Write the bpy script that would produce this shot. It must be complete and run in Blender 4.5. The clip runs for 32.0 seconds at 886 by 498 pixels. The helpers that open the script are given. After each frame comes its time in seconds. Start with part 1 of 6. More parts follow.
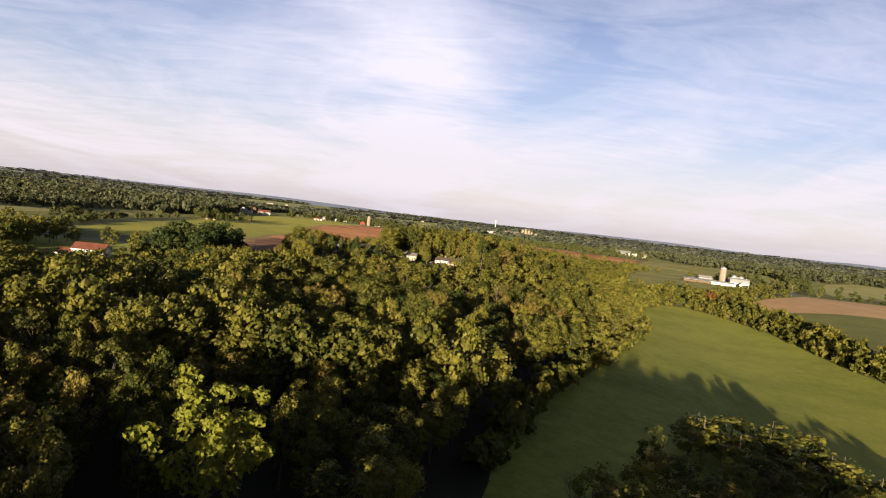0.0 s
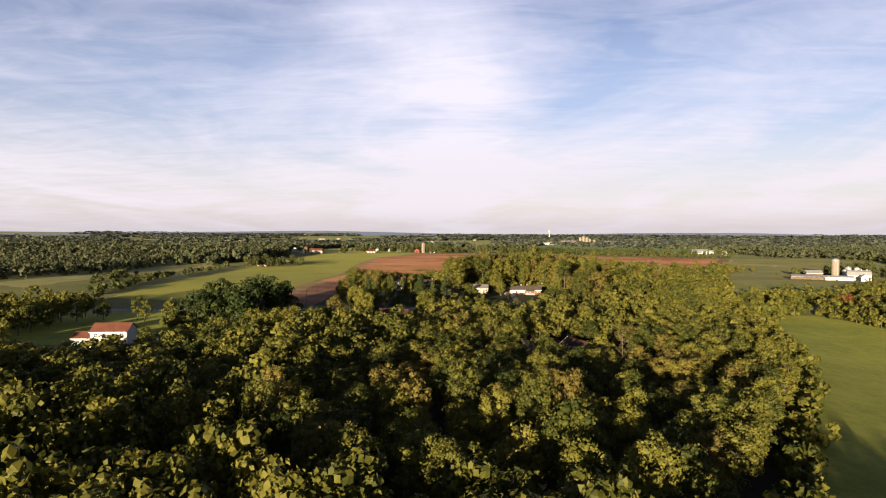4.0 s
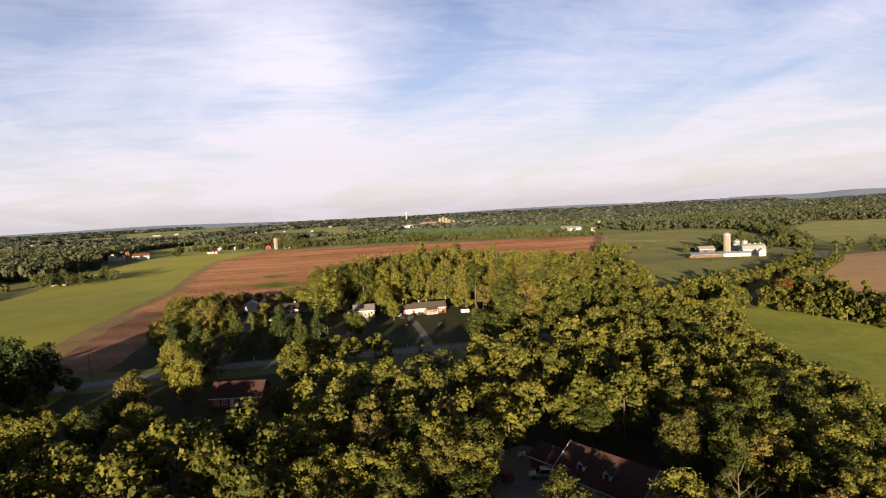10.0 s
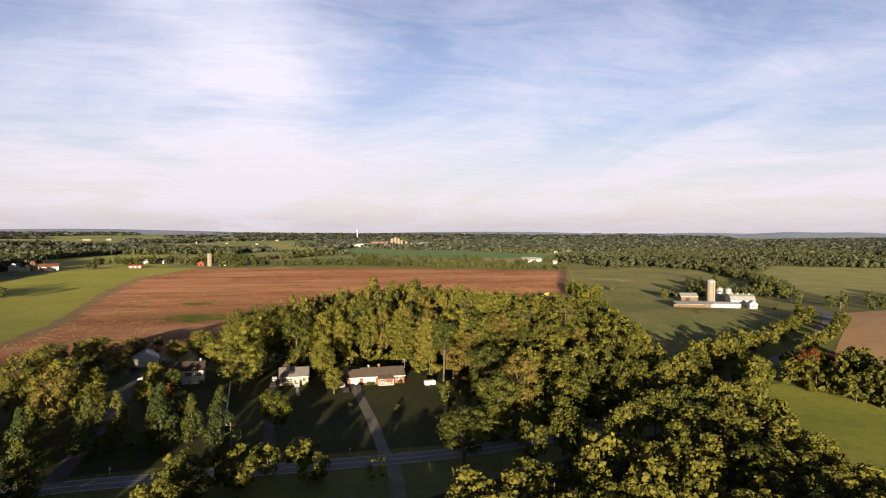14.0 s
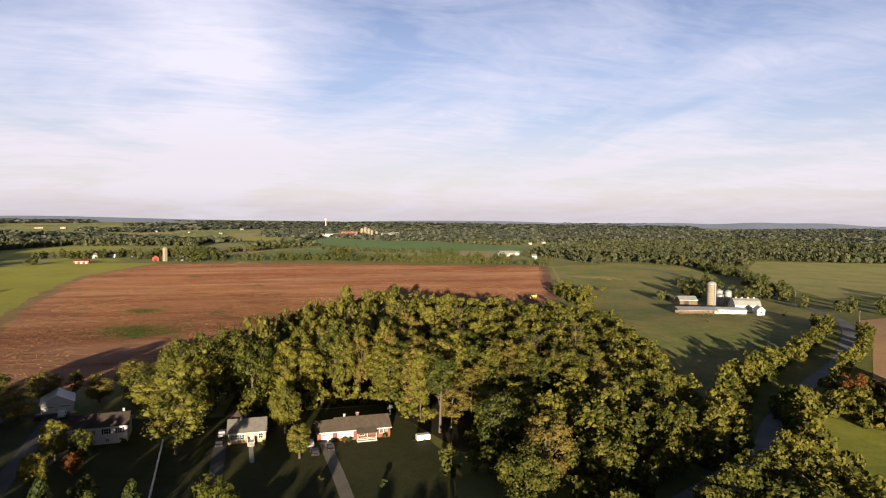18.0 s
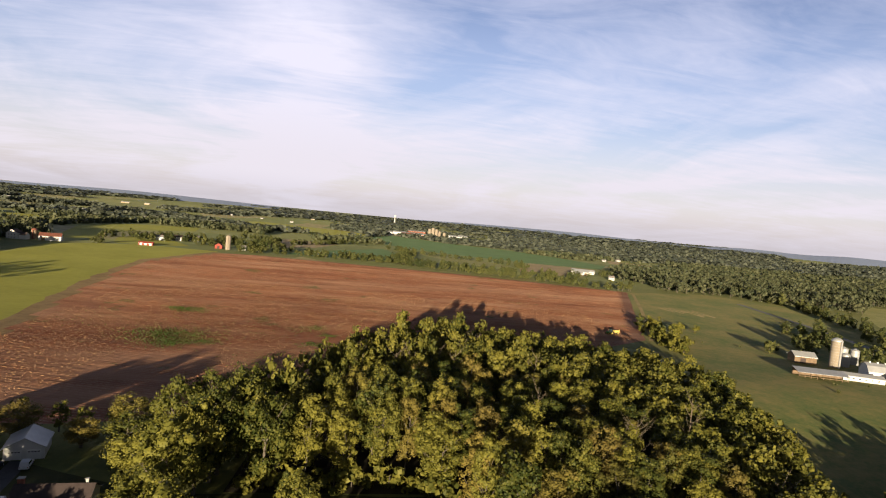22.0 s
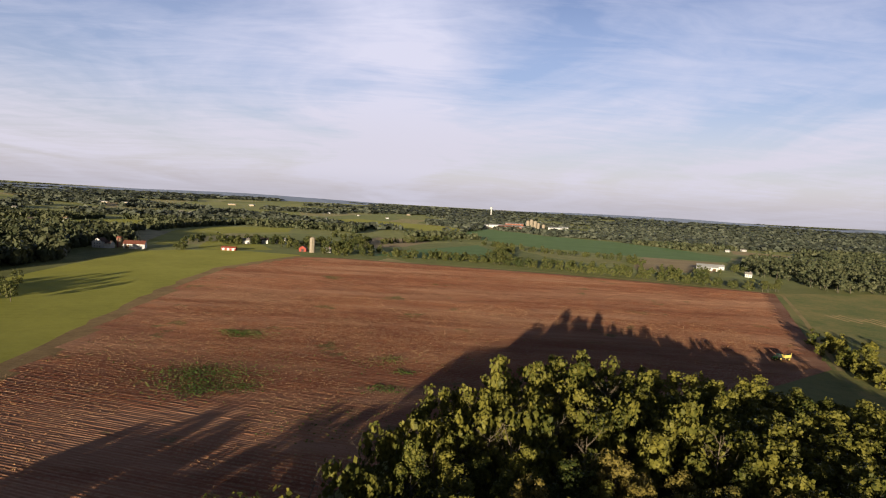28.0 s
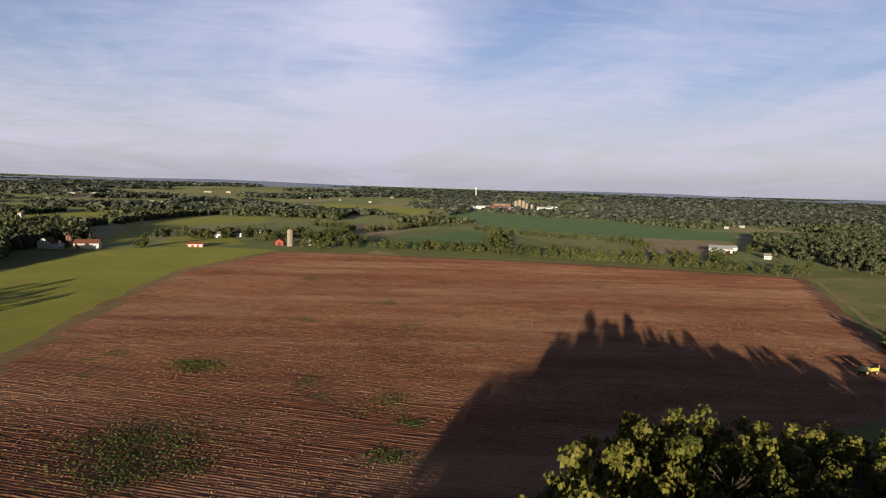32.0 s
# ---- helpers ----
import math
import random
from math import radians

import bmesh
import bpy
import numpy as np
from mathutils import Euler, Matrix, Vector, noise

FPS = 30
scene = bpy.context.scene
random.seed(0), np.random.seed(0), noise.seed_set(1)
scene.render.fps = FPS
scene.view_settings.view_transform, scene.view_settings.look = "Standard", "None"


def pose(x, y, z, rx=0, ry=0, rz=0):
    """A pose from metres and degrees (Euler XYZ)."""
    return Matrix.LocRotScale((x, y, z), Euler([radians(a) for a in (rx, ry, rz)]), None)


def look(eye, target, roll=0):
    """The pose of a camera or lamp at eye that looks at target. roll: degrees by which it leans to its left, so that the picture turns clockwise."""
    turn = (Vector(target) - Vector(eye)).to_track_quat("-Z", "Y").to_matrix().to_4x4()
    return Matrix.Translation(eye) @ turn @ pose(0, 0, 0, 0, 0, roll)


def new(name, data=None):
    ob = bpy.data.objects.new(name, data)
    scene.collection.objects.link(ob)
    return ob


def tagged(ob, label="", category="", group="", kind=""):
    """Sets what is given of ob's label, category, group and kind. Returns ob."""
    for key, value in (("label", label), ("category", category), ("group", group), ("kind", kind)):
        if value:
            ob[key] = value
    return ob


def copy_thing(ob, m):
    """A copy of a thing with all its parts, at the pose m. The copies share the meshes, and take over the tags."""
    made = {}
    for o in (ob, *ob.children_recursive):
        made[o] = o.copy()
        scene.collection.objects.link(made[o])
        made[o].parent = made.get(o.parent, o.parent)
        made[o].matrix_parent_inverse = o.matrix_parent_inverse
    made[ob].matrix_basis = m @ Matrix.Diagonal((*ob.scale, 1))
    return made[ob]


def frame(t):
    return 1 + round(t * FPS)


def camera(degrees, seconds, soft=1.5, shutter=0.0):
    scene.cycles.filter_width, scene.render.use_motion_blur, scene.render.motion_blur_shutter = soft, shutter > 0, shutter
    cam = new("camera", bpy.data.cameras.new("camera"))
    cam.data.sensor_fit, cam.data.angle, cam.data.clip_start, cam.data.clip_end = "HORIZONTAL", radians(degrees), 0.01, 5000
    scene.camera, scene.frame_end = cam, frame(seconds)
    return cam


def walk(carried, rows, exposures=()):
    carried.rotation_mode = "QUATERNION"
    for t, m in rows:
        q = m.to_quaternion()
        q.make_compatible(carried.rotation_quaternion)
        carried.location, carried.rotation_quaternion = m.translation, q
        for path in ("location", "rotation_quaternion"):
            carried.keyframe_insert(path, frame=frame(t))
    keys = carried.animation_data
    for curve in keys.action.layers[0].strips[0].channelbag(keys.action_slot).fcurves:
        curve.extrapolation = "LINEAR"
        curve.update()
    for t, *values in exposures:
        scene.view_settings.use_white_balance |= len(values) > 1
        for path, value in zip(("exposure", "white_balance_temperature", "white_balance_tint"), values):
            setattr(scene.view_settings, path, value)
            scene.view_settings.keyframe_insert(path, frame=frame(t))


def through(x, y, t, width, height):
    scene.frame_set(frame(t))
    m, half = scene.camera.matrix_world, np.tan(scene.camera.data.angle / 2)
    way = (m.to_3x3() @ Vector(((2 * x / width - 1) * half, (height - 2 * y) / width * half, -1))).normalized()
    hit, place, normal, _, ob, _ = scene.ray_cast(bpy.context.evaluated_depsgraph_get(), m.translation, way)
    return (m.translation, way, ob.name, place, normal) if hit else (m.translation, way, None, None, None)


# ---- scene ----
cam = camera(73.0, 32.0, 1.15)
PATH = [
    (0, (0.00, 0.00, 37.13), (0.00, 19.97, 36.07), 6.66),
    (1, (-2.84, 13.27, 37.92), (-3.52, 33.25, 37.40), 6.73),
    (2, (-5.82, 26.48, 39.29), (-7.26, 46.43, 39.02), 5.03),
    (3, (-9.29, 39.05, 40.39), (-11.27, 58.95, 40.06), 2.31),
    (3.5, (-11.27, 45.38, 40.94), (-13.32, 65.27, 40.53), 1.08),
    (5.5, (-18.92, 78.29, 45.33), (-19.61, 98.24, 44.14), -2.71),
    (6, (-20.87, 86.75, 46.48), (-21.08, 106.70, 45.18), -2.73),
    (7, (-24.55, 103.52, 48.28), (-23.75, 123.46, 46.95), -2.81),
    (8, (-26.66, 119.45, 49.22), (-24.98, 139.33, 47.85), -2.82),
    (9, (-27.36, 135.10, 49.66), (-24.98, 154.91, 48.30), -3.32),
    (10, (-26.76, 151.78, 50.22), (-23.74, 171.51, 48.95), -2.91),
    (11, (-24.79, 169.83, 51.78), (-20.96, 189.43, 50.69), -0.61),
    (12, (-22.80, 187.82, 53.62), (-18.37, 207.30, 52.80), 1.41),
    (13, (-21.77, 203.77, 55.41), (-17.04, 223.20, 54.80), 2.26),
    (14, (-21.13, 217.31, 56.85), (-16.45, 236.75, 56.20), 0.38),
    (14.5, (-20.90, 223.58, 57.56), (-16.22, 243.01, 56.75), -0.72),
    (16.5, (-19.88, 245.13, 61.05), (-14.85, 264.44, 59.77), -2.89),
    (17, (-19.32, 250.93, 61.78), (-14.02, 270.17, 60.55), -2.11),
    (18, (-17.92, 262.98, 63.17), (-12.25, 282.13, 62.13), 0.68),
    (19, (-16.39, 275.83, 64.66), (-10.89, 295.04, 63.77), 3.36),
    (20, (-14.54, 288.51, 66.52), (-9.53, 307.86, 65.67), 5.35),
    (21, (-12.49, 300.08, 68.24), (-8.16, 319.58, 67.30), 6.04),
    (22, (-9.94, 311.47, 69.90), (-6.41, 331.13, 68.82), 5.40),
    (23, (-7.46, 323.68, 70.92), (-4.75, 343.46, 69.70), 4.35),
    (24, (-4.69, 336.69, 71.22), (-2.65, 356.55, 69.96), 4.02),
    (25, (-2.15, 349.61, 71.25), (-0.64, 369.52, 70.00), 3.78),
    (25.5, (-1.12, 356.05, 71.27), (0.16, 375.97, 69.97), 3.49),
    (27.5, (-0.07, 382.29, 71.61), (0.37, 402.23, 70.05), 3.24),
    (28, (-0.67, 389.76, 72.14), (-0.35, 409.69, 70.54), 3.29),
    (29, (-2.25, 405.39, 73.72), (-1.99, 425.31, 71.92), 3.71),
    (30, (-4.18, 421.42, 74.90), (-3.86, 441.32, 72.90), 3.64),
    (31, (-6.59, 437.38, 75.39), (-6.07, 457.25, 73.24), 2.92),
    (32, (-9.38, 453.16, 75.11), (-8.48, 473.01, 72.89), 1.80),
]
EXPOSURES = [(0, 1.06, 6500, 10), (14, 1.02, 6450, 10), (20, 0.99, 6350, 10), (26, 0.86, 6200, 10), (32, 0.55, 5850, 10)]
walk(cam, [(t, look(eye, target, roll)) for t, eye, target, roll in PATH], EXPOSURES)

# ---- light: low evening sun from behind the start of the flight, thin cirrus sky ----
SUN_EL, SUN_AZ = 6.2, 17.0          # elevation; degrees by which the light drifts to +x while going to +y
sun = new("sun", bpy.data.lights.new("sun", "SUN"))
sun.data.energy, sun.data.angle, sun.data.color = 5.0, radians(0.6), (1.0, 0.82, 0.56)
sun.matrix_world = look((0, 0, 0), (math.sin(radians(SUN_AZ)), math.cos(radians(SUN_AZ)), -math.tan(radians(SUN_EL))))

world = bpy.data.worlds.new("evening_sky")
scene.world = world
world.use_nodes = True


def wire(tree):
    """Short hands for making and linking nodes in one tree."""
    def node(kind, **values):
        n = tree.nodes.new(kind)
        for key, value in values.items():
            n.inputs[key.replace("_", " ")].default_value = value
        return n

    def math_node(op, a, b=None, c=None):
        n = tree.nodes.new("ShaderNodeMath")
        n.operation = op
        for i, value in enumerate((a, b, c)):
            if value is None:
                continue
            if isinstance(value, (int, float)):
                n.inputs[i].default_value = value
            else:
                tree.links.new(value, n.inputs[i])
        return n.outputs[0]

    def ramp(value, stops, smooth=True):
        n = tree.nodes.new("ShaderNodeValToRGB")
        n.color_ramp.interpolation = "EASE" if smooth else "LINEAR"
        while len(n.color_ramp.elements) < len(stops):
            n.color_ramp.elements.new(0.5)
        for e, (at, colour) in zip(n.color_ramp.elements, stops):
            e.position = at
            e.color = (*colour, 1) if not isinstance(colour, (int, float)) else (colour, colour, colour, 1)
        tree.links.new(value, n.inputs[0])
        return n.outputs[0]

    def noise_of(vector, scale, detail=4.0, rough=0.55, distort=0.0):
        n = tree.nodes.new("ShaderNodeTexNoise")
        n.inputs["Scale"].default_value, n.inputs["Detail"].default_value = scale, detail
        n.inputs["Roughness"].default_value, n.inputs["Distortion"].default_value = rough, distort
        tree.links.new(vector, n.inputs["Vector"])
        return n.outputs[0]

    def mix(fac, a, b, blend="MIX"):
        n = tree.nodes.new("ShaderNodeMix")
        n.data_type, n.blend_type = "RGBA", blend
        for slot, value in ((n.inputs[0], fac), (n.inputs[6], a), (n.inputs[7], b)):
            if isinstance(value, (int, float)):
                slot.default_value = value
            elif isinstance(value, tuple):
                slot.default_value = (*value, 1)
            else:
                tree.links.new(value, slot)
        return n.outputs[2]

    def mapped(vector, scale=(1, 1, 1), turn=(0, 0, 0), shift=(0, 0, 0)):
        n = tree.nodes.new("ShaderNodeMapping")
        n.inputs["Scale"].default_value, n.inputs["Location"].default_value = scale, shift
        n.inputs["Rotation"].default_value = [radians(a) for a in turn]
        tree.links.new(vector, n.inputs["Vector"])
        return n.outputs[0]

    return node, math_node, ramp, noise_of, mix, mapped


def build_sky():
    tree = world.node_tree
    node, calc, ramp, noise_of, mix, mapped = wire(tree)
    link = tree.links.new
    sky = tree.nodes.new("ShaderNodeTexSky")
    sky.sky_type, sky.sun_disc = "NISHITA", False
    sky.sun_elevation, sky.sun_rotation = radians(SUN_EL), radians(180 + SUN_AZ)
    sky.air_density, sky.dust_density, sky.ozone_density = 1.0, 1.2, 2.0
    coord = tree.nodes.new("ShaderNodeTexCoord")
    split = tree.nodes.new("ShaderNodeSeparateXYZ")
    link(coord.outputs["Generated"], split.inputs[0])
    x, y, z = split.outputs
    up = calc("MAXIMUM", calc("ADD", z, 0.10), 0.02)
    flat = tree.nodes.new("ShaderNodeCombineXYZ")
    link(calc("DIVIDE", x, up), flat.inputs[0])
    link(calc("DIVIDE", y, up), flat.inputs[1])
    plane = flat.outputs[0]
    # cirrus: one broad plume running with the flight, soft veils, faint streaks lying across them
    veil = noise_of(mapped(plane, (0.80, 0.42, 1), (0, 0, 14), (3.1, 0.4, 0)), 1.0, 6.0, 0.55, 0.9)
    fine = noise_of(mapped(plane, (0.8, 2.2, 1), (0, 0, -30), (1.7, 5.2, 0)), 1.9, 7.0, 0.64, 1.2)
    warp = noise_of(mapped(plane, (0.5, 0.7, 1)), 1.3, 5.0, 0.6)
    px = calc("DIVIDE", x, up)
    py = calc("DIVIDE", y, up)
    axis = calc("ADD", calc("ADD", px, calc("MULTIPLY", py, 0.07)), calc("MULTIPLY", calc("SUBTRACT", warp, 0.5), 1.5))
    plume = ramp(calc("ABSOLUTE", axis), [(0.0, 0.26), (0.75, 0.0)])
    cloud = calc("ADD", calc("MULTIPLY", veil, 0.80), calc("ADD", calc("MULTIPLY", fine, 0.36), plume))
    cloud = ramp(cloud, [(0.47, 0.0), (0.90, 1.0)], False)
    ahead = ramp(y, [(0.30, 0.12), (0.60, 1.0)])
    cloud = calc("MULTIPLY", calc("MULTIPLY", cloud, ramp(z, [(0.0, 0.35), (0.06, 1.0)])), calc("MULTIPLY", ahead, ramp(z, [(0.42, 1.0), (0.70, 0.0)])))
    low = ramp(z, [(0.0, 1.0), (0.07, 0.86), (0.20, 0.34), (0.42, 0.0)])
    low = calc("MULTIPLY", low, ahead)
    thin_veil = calc("MULTIPLY", ahead, 0.11)
    cover = calc("MINIMUM", calc("ADD", calc("ADD", calc("MULTIPLY", cloud, 0.72), thin_veil), calc("MULTIPLY", low, 0.66)), 1.0)
    bright = ramp(z, [(0.0, (7.6, 7.0, 7.6)), (0.05, (8.8, 8.1, 8.7)), (0.2, (9.1, 8.7, 9.9)), (0.5, (8.3, 8.6, 10.8))])
    lift = ramp(z, [(0.0, (2.5, 2.2, 2.6)), (0.20, (1.5, 1.55, 2.1)), (0.45, (0.74, 0.83, 1.26)), (0.60, (0.32, 0.33, 0.40)), (1.0, (0.24, 0.24, 0.28))])
    clear = mix(1.0, sky.outputs[0], mix(ahead, (0.34, 0.34, 0.38), lift), "MULTIPLY")
    back = tree.nodes["Background"]
    link(mix(cover, clear, bright), back.inputs[0])
    back.inputs[1].default_value = 0.05


build_sky()

# ---- materials ----
def material(name, rough=0.9):
    m = bpy.data.materials.new(name)
    m.use_nodes = True
    m.node_tree.nodes["Principled BSDF"].inputs["Roughness"].default_value = rough
    m.node_tree.nodes["Principled BSDF"].inputs["Specular IOR Level"].default_value = 0.25
    return m


def soil(name, dark, light, grain=0.6, patch=0.02, rough=0.95, bump=0.25, extra=None, nap=None):
    """Ground covers: patches of tens of metres, blotches of a few, grain below one."""
    m = material(name, rough)
    tree = m.node_tree
    node, calc, ramp, noise_of, mix, mapped = wire(tree)
    where = tree.nodes.new("ShaderNodeNewGeometry").outputs["Position"]
    big = noise_of(where, patch, 4.0, 0.6)
    mid = noise_of(where, patch * 9, 5.0, 0.65)
    small = noise_of(where, grain, 5.0, 0.7)
    tone = calc("ADD", calc("MULTIPLY", big, 0.5), calc("ADD", calc("MULTIPLY", mid, 0.3), calc("MULTIPLY", small, 0.28)))
    colour = ramp(tone, [(0.36, dark), (0.70, light)])
    if extra:
        colour = extra(tree, where, colour, (node, calc, ramp, noise_of, mix, mapped))
    bsdf = tree.nodes["Principled BSDF"]
    tree.links.new(colour, bsdf.inputs["Base Color"])
    if nap:  # standing blades catch a low sun, as the pile of a cloth does
        bsdf.inputs["Sheen Weight"].default_value, bsdf.inputs["Sheen Roughness"].default_value = 0.10, 0.55
        bsdf.inputs["Sheen Tint"].default_value = (*nap, 1)
    b = tree.nodes.new("ShaderNodeBump")
    b.inputs["Strength"].default_value, b.inputs["Distance"].default_value = bump, 0.5
    tree.links.new(small, b.inputs["Height"])
    tree.links.new(b.outputs[0], bsdf.inputs["Normal"])
    return m


def red_soil(tree, where, colour, tools):
    node, calc, ramp, noise_of, mix, mapped = tools
    rows = tree.nodes.new("ShaderNodeTexWave")
    rows.inputs["Scale"].default_value, rows.inputs["Distortion"].default_value = 0.15, 3.0
    rows.inputs["Detail"].default_value, rows.inputs["Detail Scale"].default_value = 2.0, 0.25
    tree.links.new(mapped(where, turn=(0, 0, -75)), rows.inputs["Vector"])
    straw = noise_of(where, 0.9, 6.0, 0.75)
    stubble = calc("MULTIPLY", ramp(straw, [(0.40, 0.0), (0.60, 1.0)]), ramp(rows.outputs[1], [(0.25, 0.10), (0.70, 1.0)]))
    colour = mix(stubble, colour, (0.43, 0.255, 0.150))
    wide = noise_of(mapped(where, (0.35, 1.4, 1), (0, 0, -14)), 0.016, 5.0, 0.6)
    colour = mix(ramp(wide, [(0.44, 0.0), (0.62, 0.75)]), colour, (0.43, 0.235, 0.140))
    bands = noise_of(mapped(where, (0.10, 1.0, 1), (0, 0, 15)), 0.045, 4.0, 0.6)
    colour = mix(ramp(bands, [(0.42, 0.0), (0.62, 0.42)]), colour, (0.160, 0.045, 0.021))
    weeds = noise_of(where, 0.028, 5.0, 0.66)
    spots = calc("MULTIPLY", ramp(weeds, [(0.60, 0.0), (0.68, 0.8)]), ramp(straw, [(0.40, 0.0), (0.52, 1.0)]))
    return mix(spots, colour, (0.075, 0.11, 0.03))


def mown(tree, where, colour, tools):
    node, calc, ramp, noise_of, mix, mapped = tools
    lanes = tree.nodes.new("ShaderNodeTexWave")
    lanes.inputs["Scale"].default_value, lanes.inputs["Distortion"].default_value = 0.045, 2.0
    tree.links.new(mapped(where, turn=(0, 0, 78)), lanes.inputs["Vector"])
    return mix(calc("MULTIPLY", lanes.outputs[1], 0.25), colour, (0.33, 0.31, 0.06))


def field_mosaic(tree, where, colour, tools):
    """Beyond the farms the land is parcelled: grass, hay, crops and stubble, each its own colour."""
    node, calc, ramp, noise_of, mix, mapped = tools
    cells = tree.nodes.new("ShaderNodeTexVoronoi")
    cells.inputs["Scale"].default_value = 0.0052
    tree.links.new(mapped(where, (1.0, 0.55, 0.0), (0, 0, 24)), cells.inputs["Vector"])
    split = tree.nodes.new("ShaderNodeSeparateXYZ")
    tree.links.new(cells.outputs["Color"], split.inputs[0])
    kind = ramp(split.outputs[0], [(0.0, (0.15, 0.18, 0.06)), (0.25, (0.28, 0.30, 0.09)), (0.5, (0.37, 0.36, 0.12)), (0.72, (0.23, 0.27, 0.09)), (0.88, (0.48, 0.38, 0.20)), (1.0, (0.44, 0.33, 0.17))], False)
    fine = noise_of(where, 0.06, 5.0, 0.65)
    kind = mix(ramp(fine, [(0.38, 0.45), (0.62, 0.0)]), kind, (0.13, 0.14, 0.05))
    part_of = tree.nodes.new("ShaderNodeSeparateXYZ")
    tree.links.new(where, part_of.inputs[0])
    far = ramp(calc("DIVIDE", part_of.outputs[1], 3000.0), [(0.315, 0.0), (0.35, 1.0)])
    return mix(far, colour, kind)


M_GROUND = soil("rough_grass", (0.075, 0.095, 0.026), (0.19, 0.185, 0.055), extra=field_mosaic, nap=(0.30, 0.30, 0.09))
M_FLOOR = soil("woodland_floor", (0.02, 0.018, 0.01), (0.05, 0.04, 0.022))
# Lawn colour is darkened to stand in for the trees' shade on it.
M_LAWN_SHADE = soil("shade_darkened_lawn", (0.028, 0.036, 0.010), (0.070, 0.068, 0.021), grain=1.2, patch=0.05)
M_GREEN = soil("hay_meadow", (0.22, 0.23, 0.022), (0.36, 0.34, 0.045), extra=mown, nap=(0.52, 0.50, 0.10))
M_MEADOW = soil("meadow_grass", (0.150, 0.195, 0.022), (0.37, 0.365, 0.060), grain=0.9, patch=0.03, nap=(0.50, 0.52, 0.12))
M_PASTURE = soil("pasture_grass", (0.055, 0.118, 0.028), (0.29, 0.230, 0.080), patch=0.022, nap=(0.42, 0.40, 0.13))
M_CROP = soil("green_crop", (0.11, 0.19, 0.06), (0.16, 0.25, 0.085), bump=0.1, nap=(0.20, 0.30, 0.10))
M_RED = soil("red_ploughed_soil", (0.160, 0.046, 0.020), (0.37, 0.142, 0.068), grain=0.8, patch=0.012, bump=0.5, extra=red_soil)
M_TAN = soil("dry_stubble", (0.26, 0.19, 0.09), (0.40, 0.30, 0.15), nap=(0.60, 0.46, 0.26))
M_ORANGE = soil("cut_stubble_soil", (0.38, 0.22, 0.11), (0.55, 0.34, 0.18), nap=(0.70, 0.48, 0.28))
M_YELLOW = soil("weedy_pasture", (0.17, 0.19, 0.05), (0.34, 0.31, 0.12), patch=0.03, nap=(0.45, 0.42, 0.16))
M_ASPHALT = soil("worn_asphalt", (0.16, 0.155, 0.155), (0.25, 0.24, 0.24), grain=2.0, patch=0.1, rough=0.85, bump=0.05)
M_DRIVE = soil("dark_drive_asphalt", (0.07, 0.068, 0.070), (0.12, 0.115, 0.115), grain=2.0, patch=0.1, rough=0.9, bump=0.05)
M_GRAVEL = soil("pale_gravel", (0.16, 0.145, 0.12), (0.28, 0.25, 0.21), grain=2.5, patch=0.2, bump=0.2)
M_DRYGRASS = soil("dry_margin_grass", (0.22, 0.17, 0.065), (0.38, 0.29, 0.12), grain=1.2, patch=0.05, nap=(0.60, 0.45, 0.22))
M_MARGIN = soil("dry_stubble_margin", (0.175, 0.105, 0.042), (0.34, 0.225, 0.095), grain=1.2, patch=0.04, nap=(0.50, 0.38, 0.18))


def leaves(name, cool, warm, per_island=False, through=0.35):
    m = material(name, 0.6)
    tree = m.node_tree
    node, calc, ramp, noise_of, mix, mapped = wire(tree)
    where = tree.nodes.new("ShaderNodeNewGeometry")
    pick = where.outputs["Random Per Island"]
    info = tree.nodes.new("ShaderNodeObjectInfo").outputs["Random"]
    patch = noise_of(where.outputs["Position"], 0.045 if per_island else 0.09, 3.0, 0.6)
    fine = noise_of(where.outputs["Position"], 1.7, 3.0, 0.6)
    whole = calc("ADD", calc("MULTIPLY", patch, 0.9), 0.0) if per_island else calc("ADD", calc("MULTIPLY", patch, 0.45), calc("MULTIPLY", info, 0.45))
    tone = calc("ADD", whole, calc("ADD", calc("MULTIPLY", pick, 0.26), calc("MULTIPLY", fine, 0.18)))
    colour = ramp(tone, [(0.34, cool), (0.94, warm)])
    if not per_island:  # a few trees have begun to turn
        turned = ramp(calc("FRACT", calc("MULTIPLY", info, 7.3)), [(0.74, 0.0), (0.92, 0.55)])
        colour = mix(turned, colour, (warm[0] * 1.05, warm[1] * 0.78, warm[2] * 1.3))
    bsdf = tree.nodes["Principled BSDF"]
    tree.links.new(colour, bsdf.inputs["Base Color"])
    bsdf.inputs["Specular IOR Level"].default_value = 0.2
    glow = tree.nodes.new("ShaderNodeBsdfTranslucent")
    tree.links.new(mix(0.5, colour, (0.16, 0.17, 0.02)), glow.inputs[0])
    both = tree.nodes.new("ShaderNodeMixShader")
    both.inputs[0].default_value = through
    tree.links.new(bsdf.outputs[0], both.inputs[1])
    tree.links.new(glow.outputs[0], both.inputs[2])
    tree.links.new(both.outputs[0], tree.nodes["Material Output"].inputs[0])
    return m


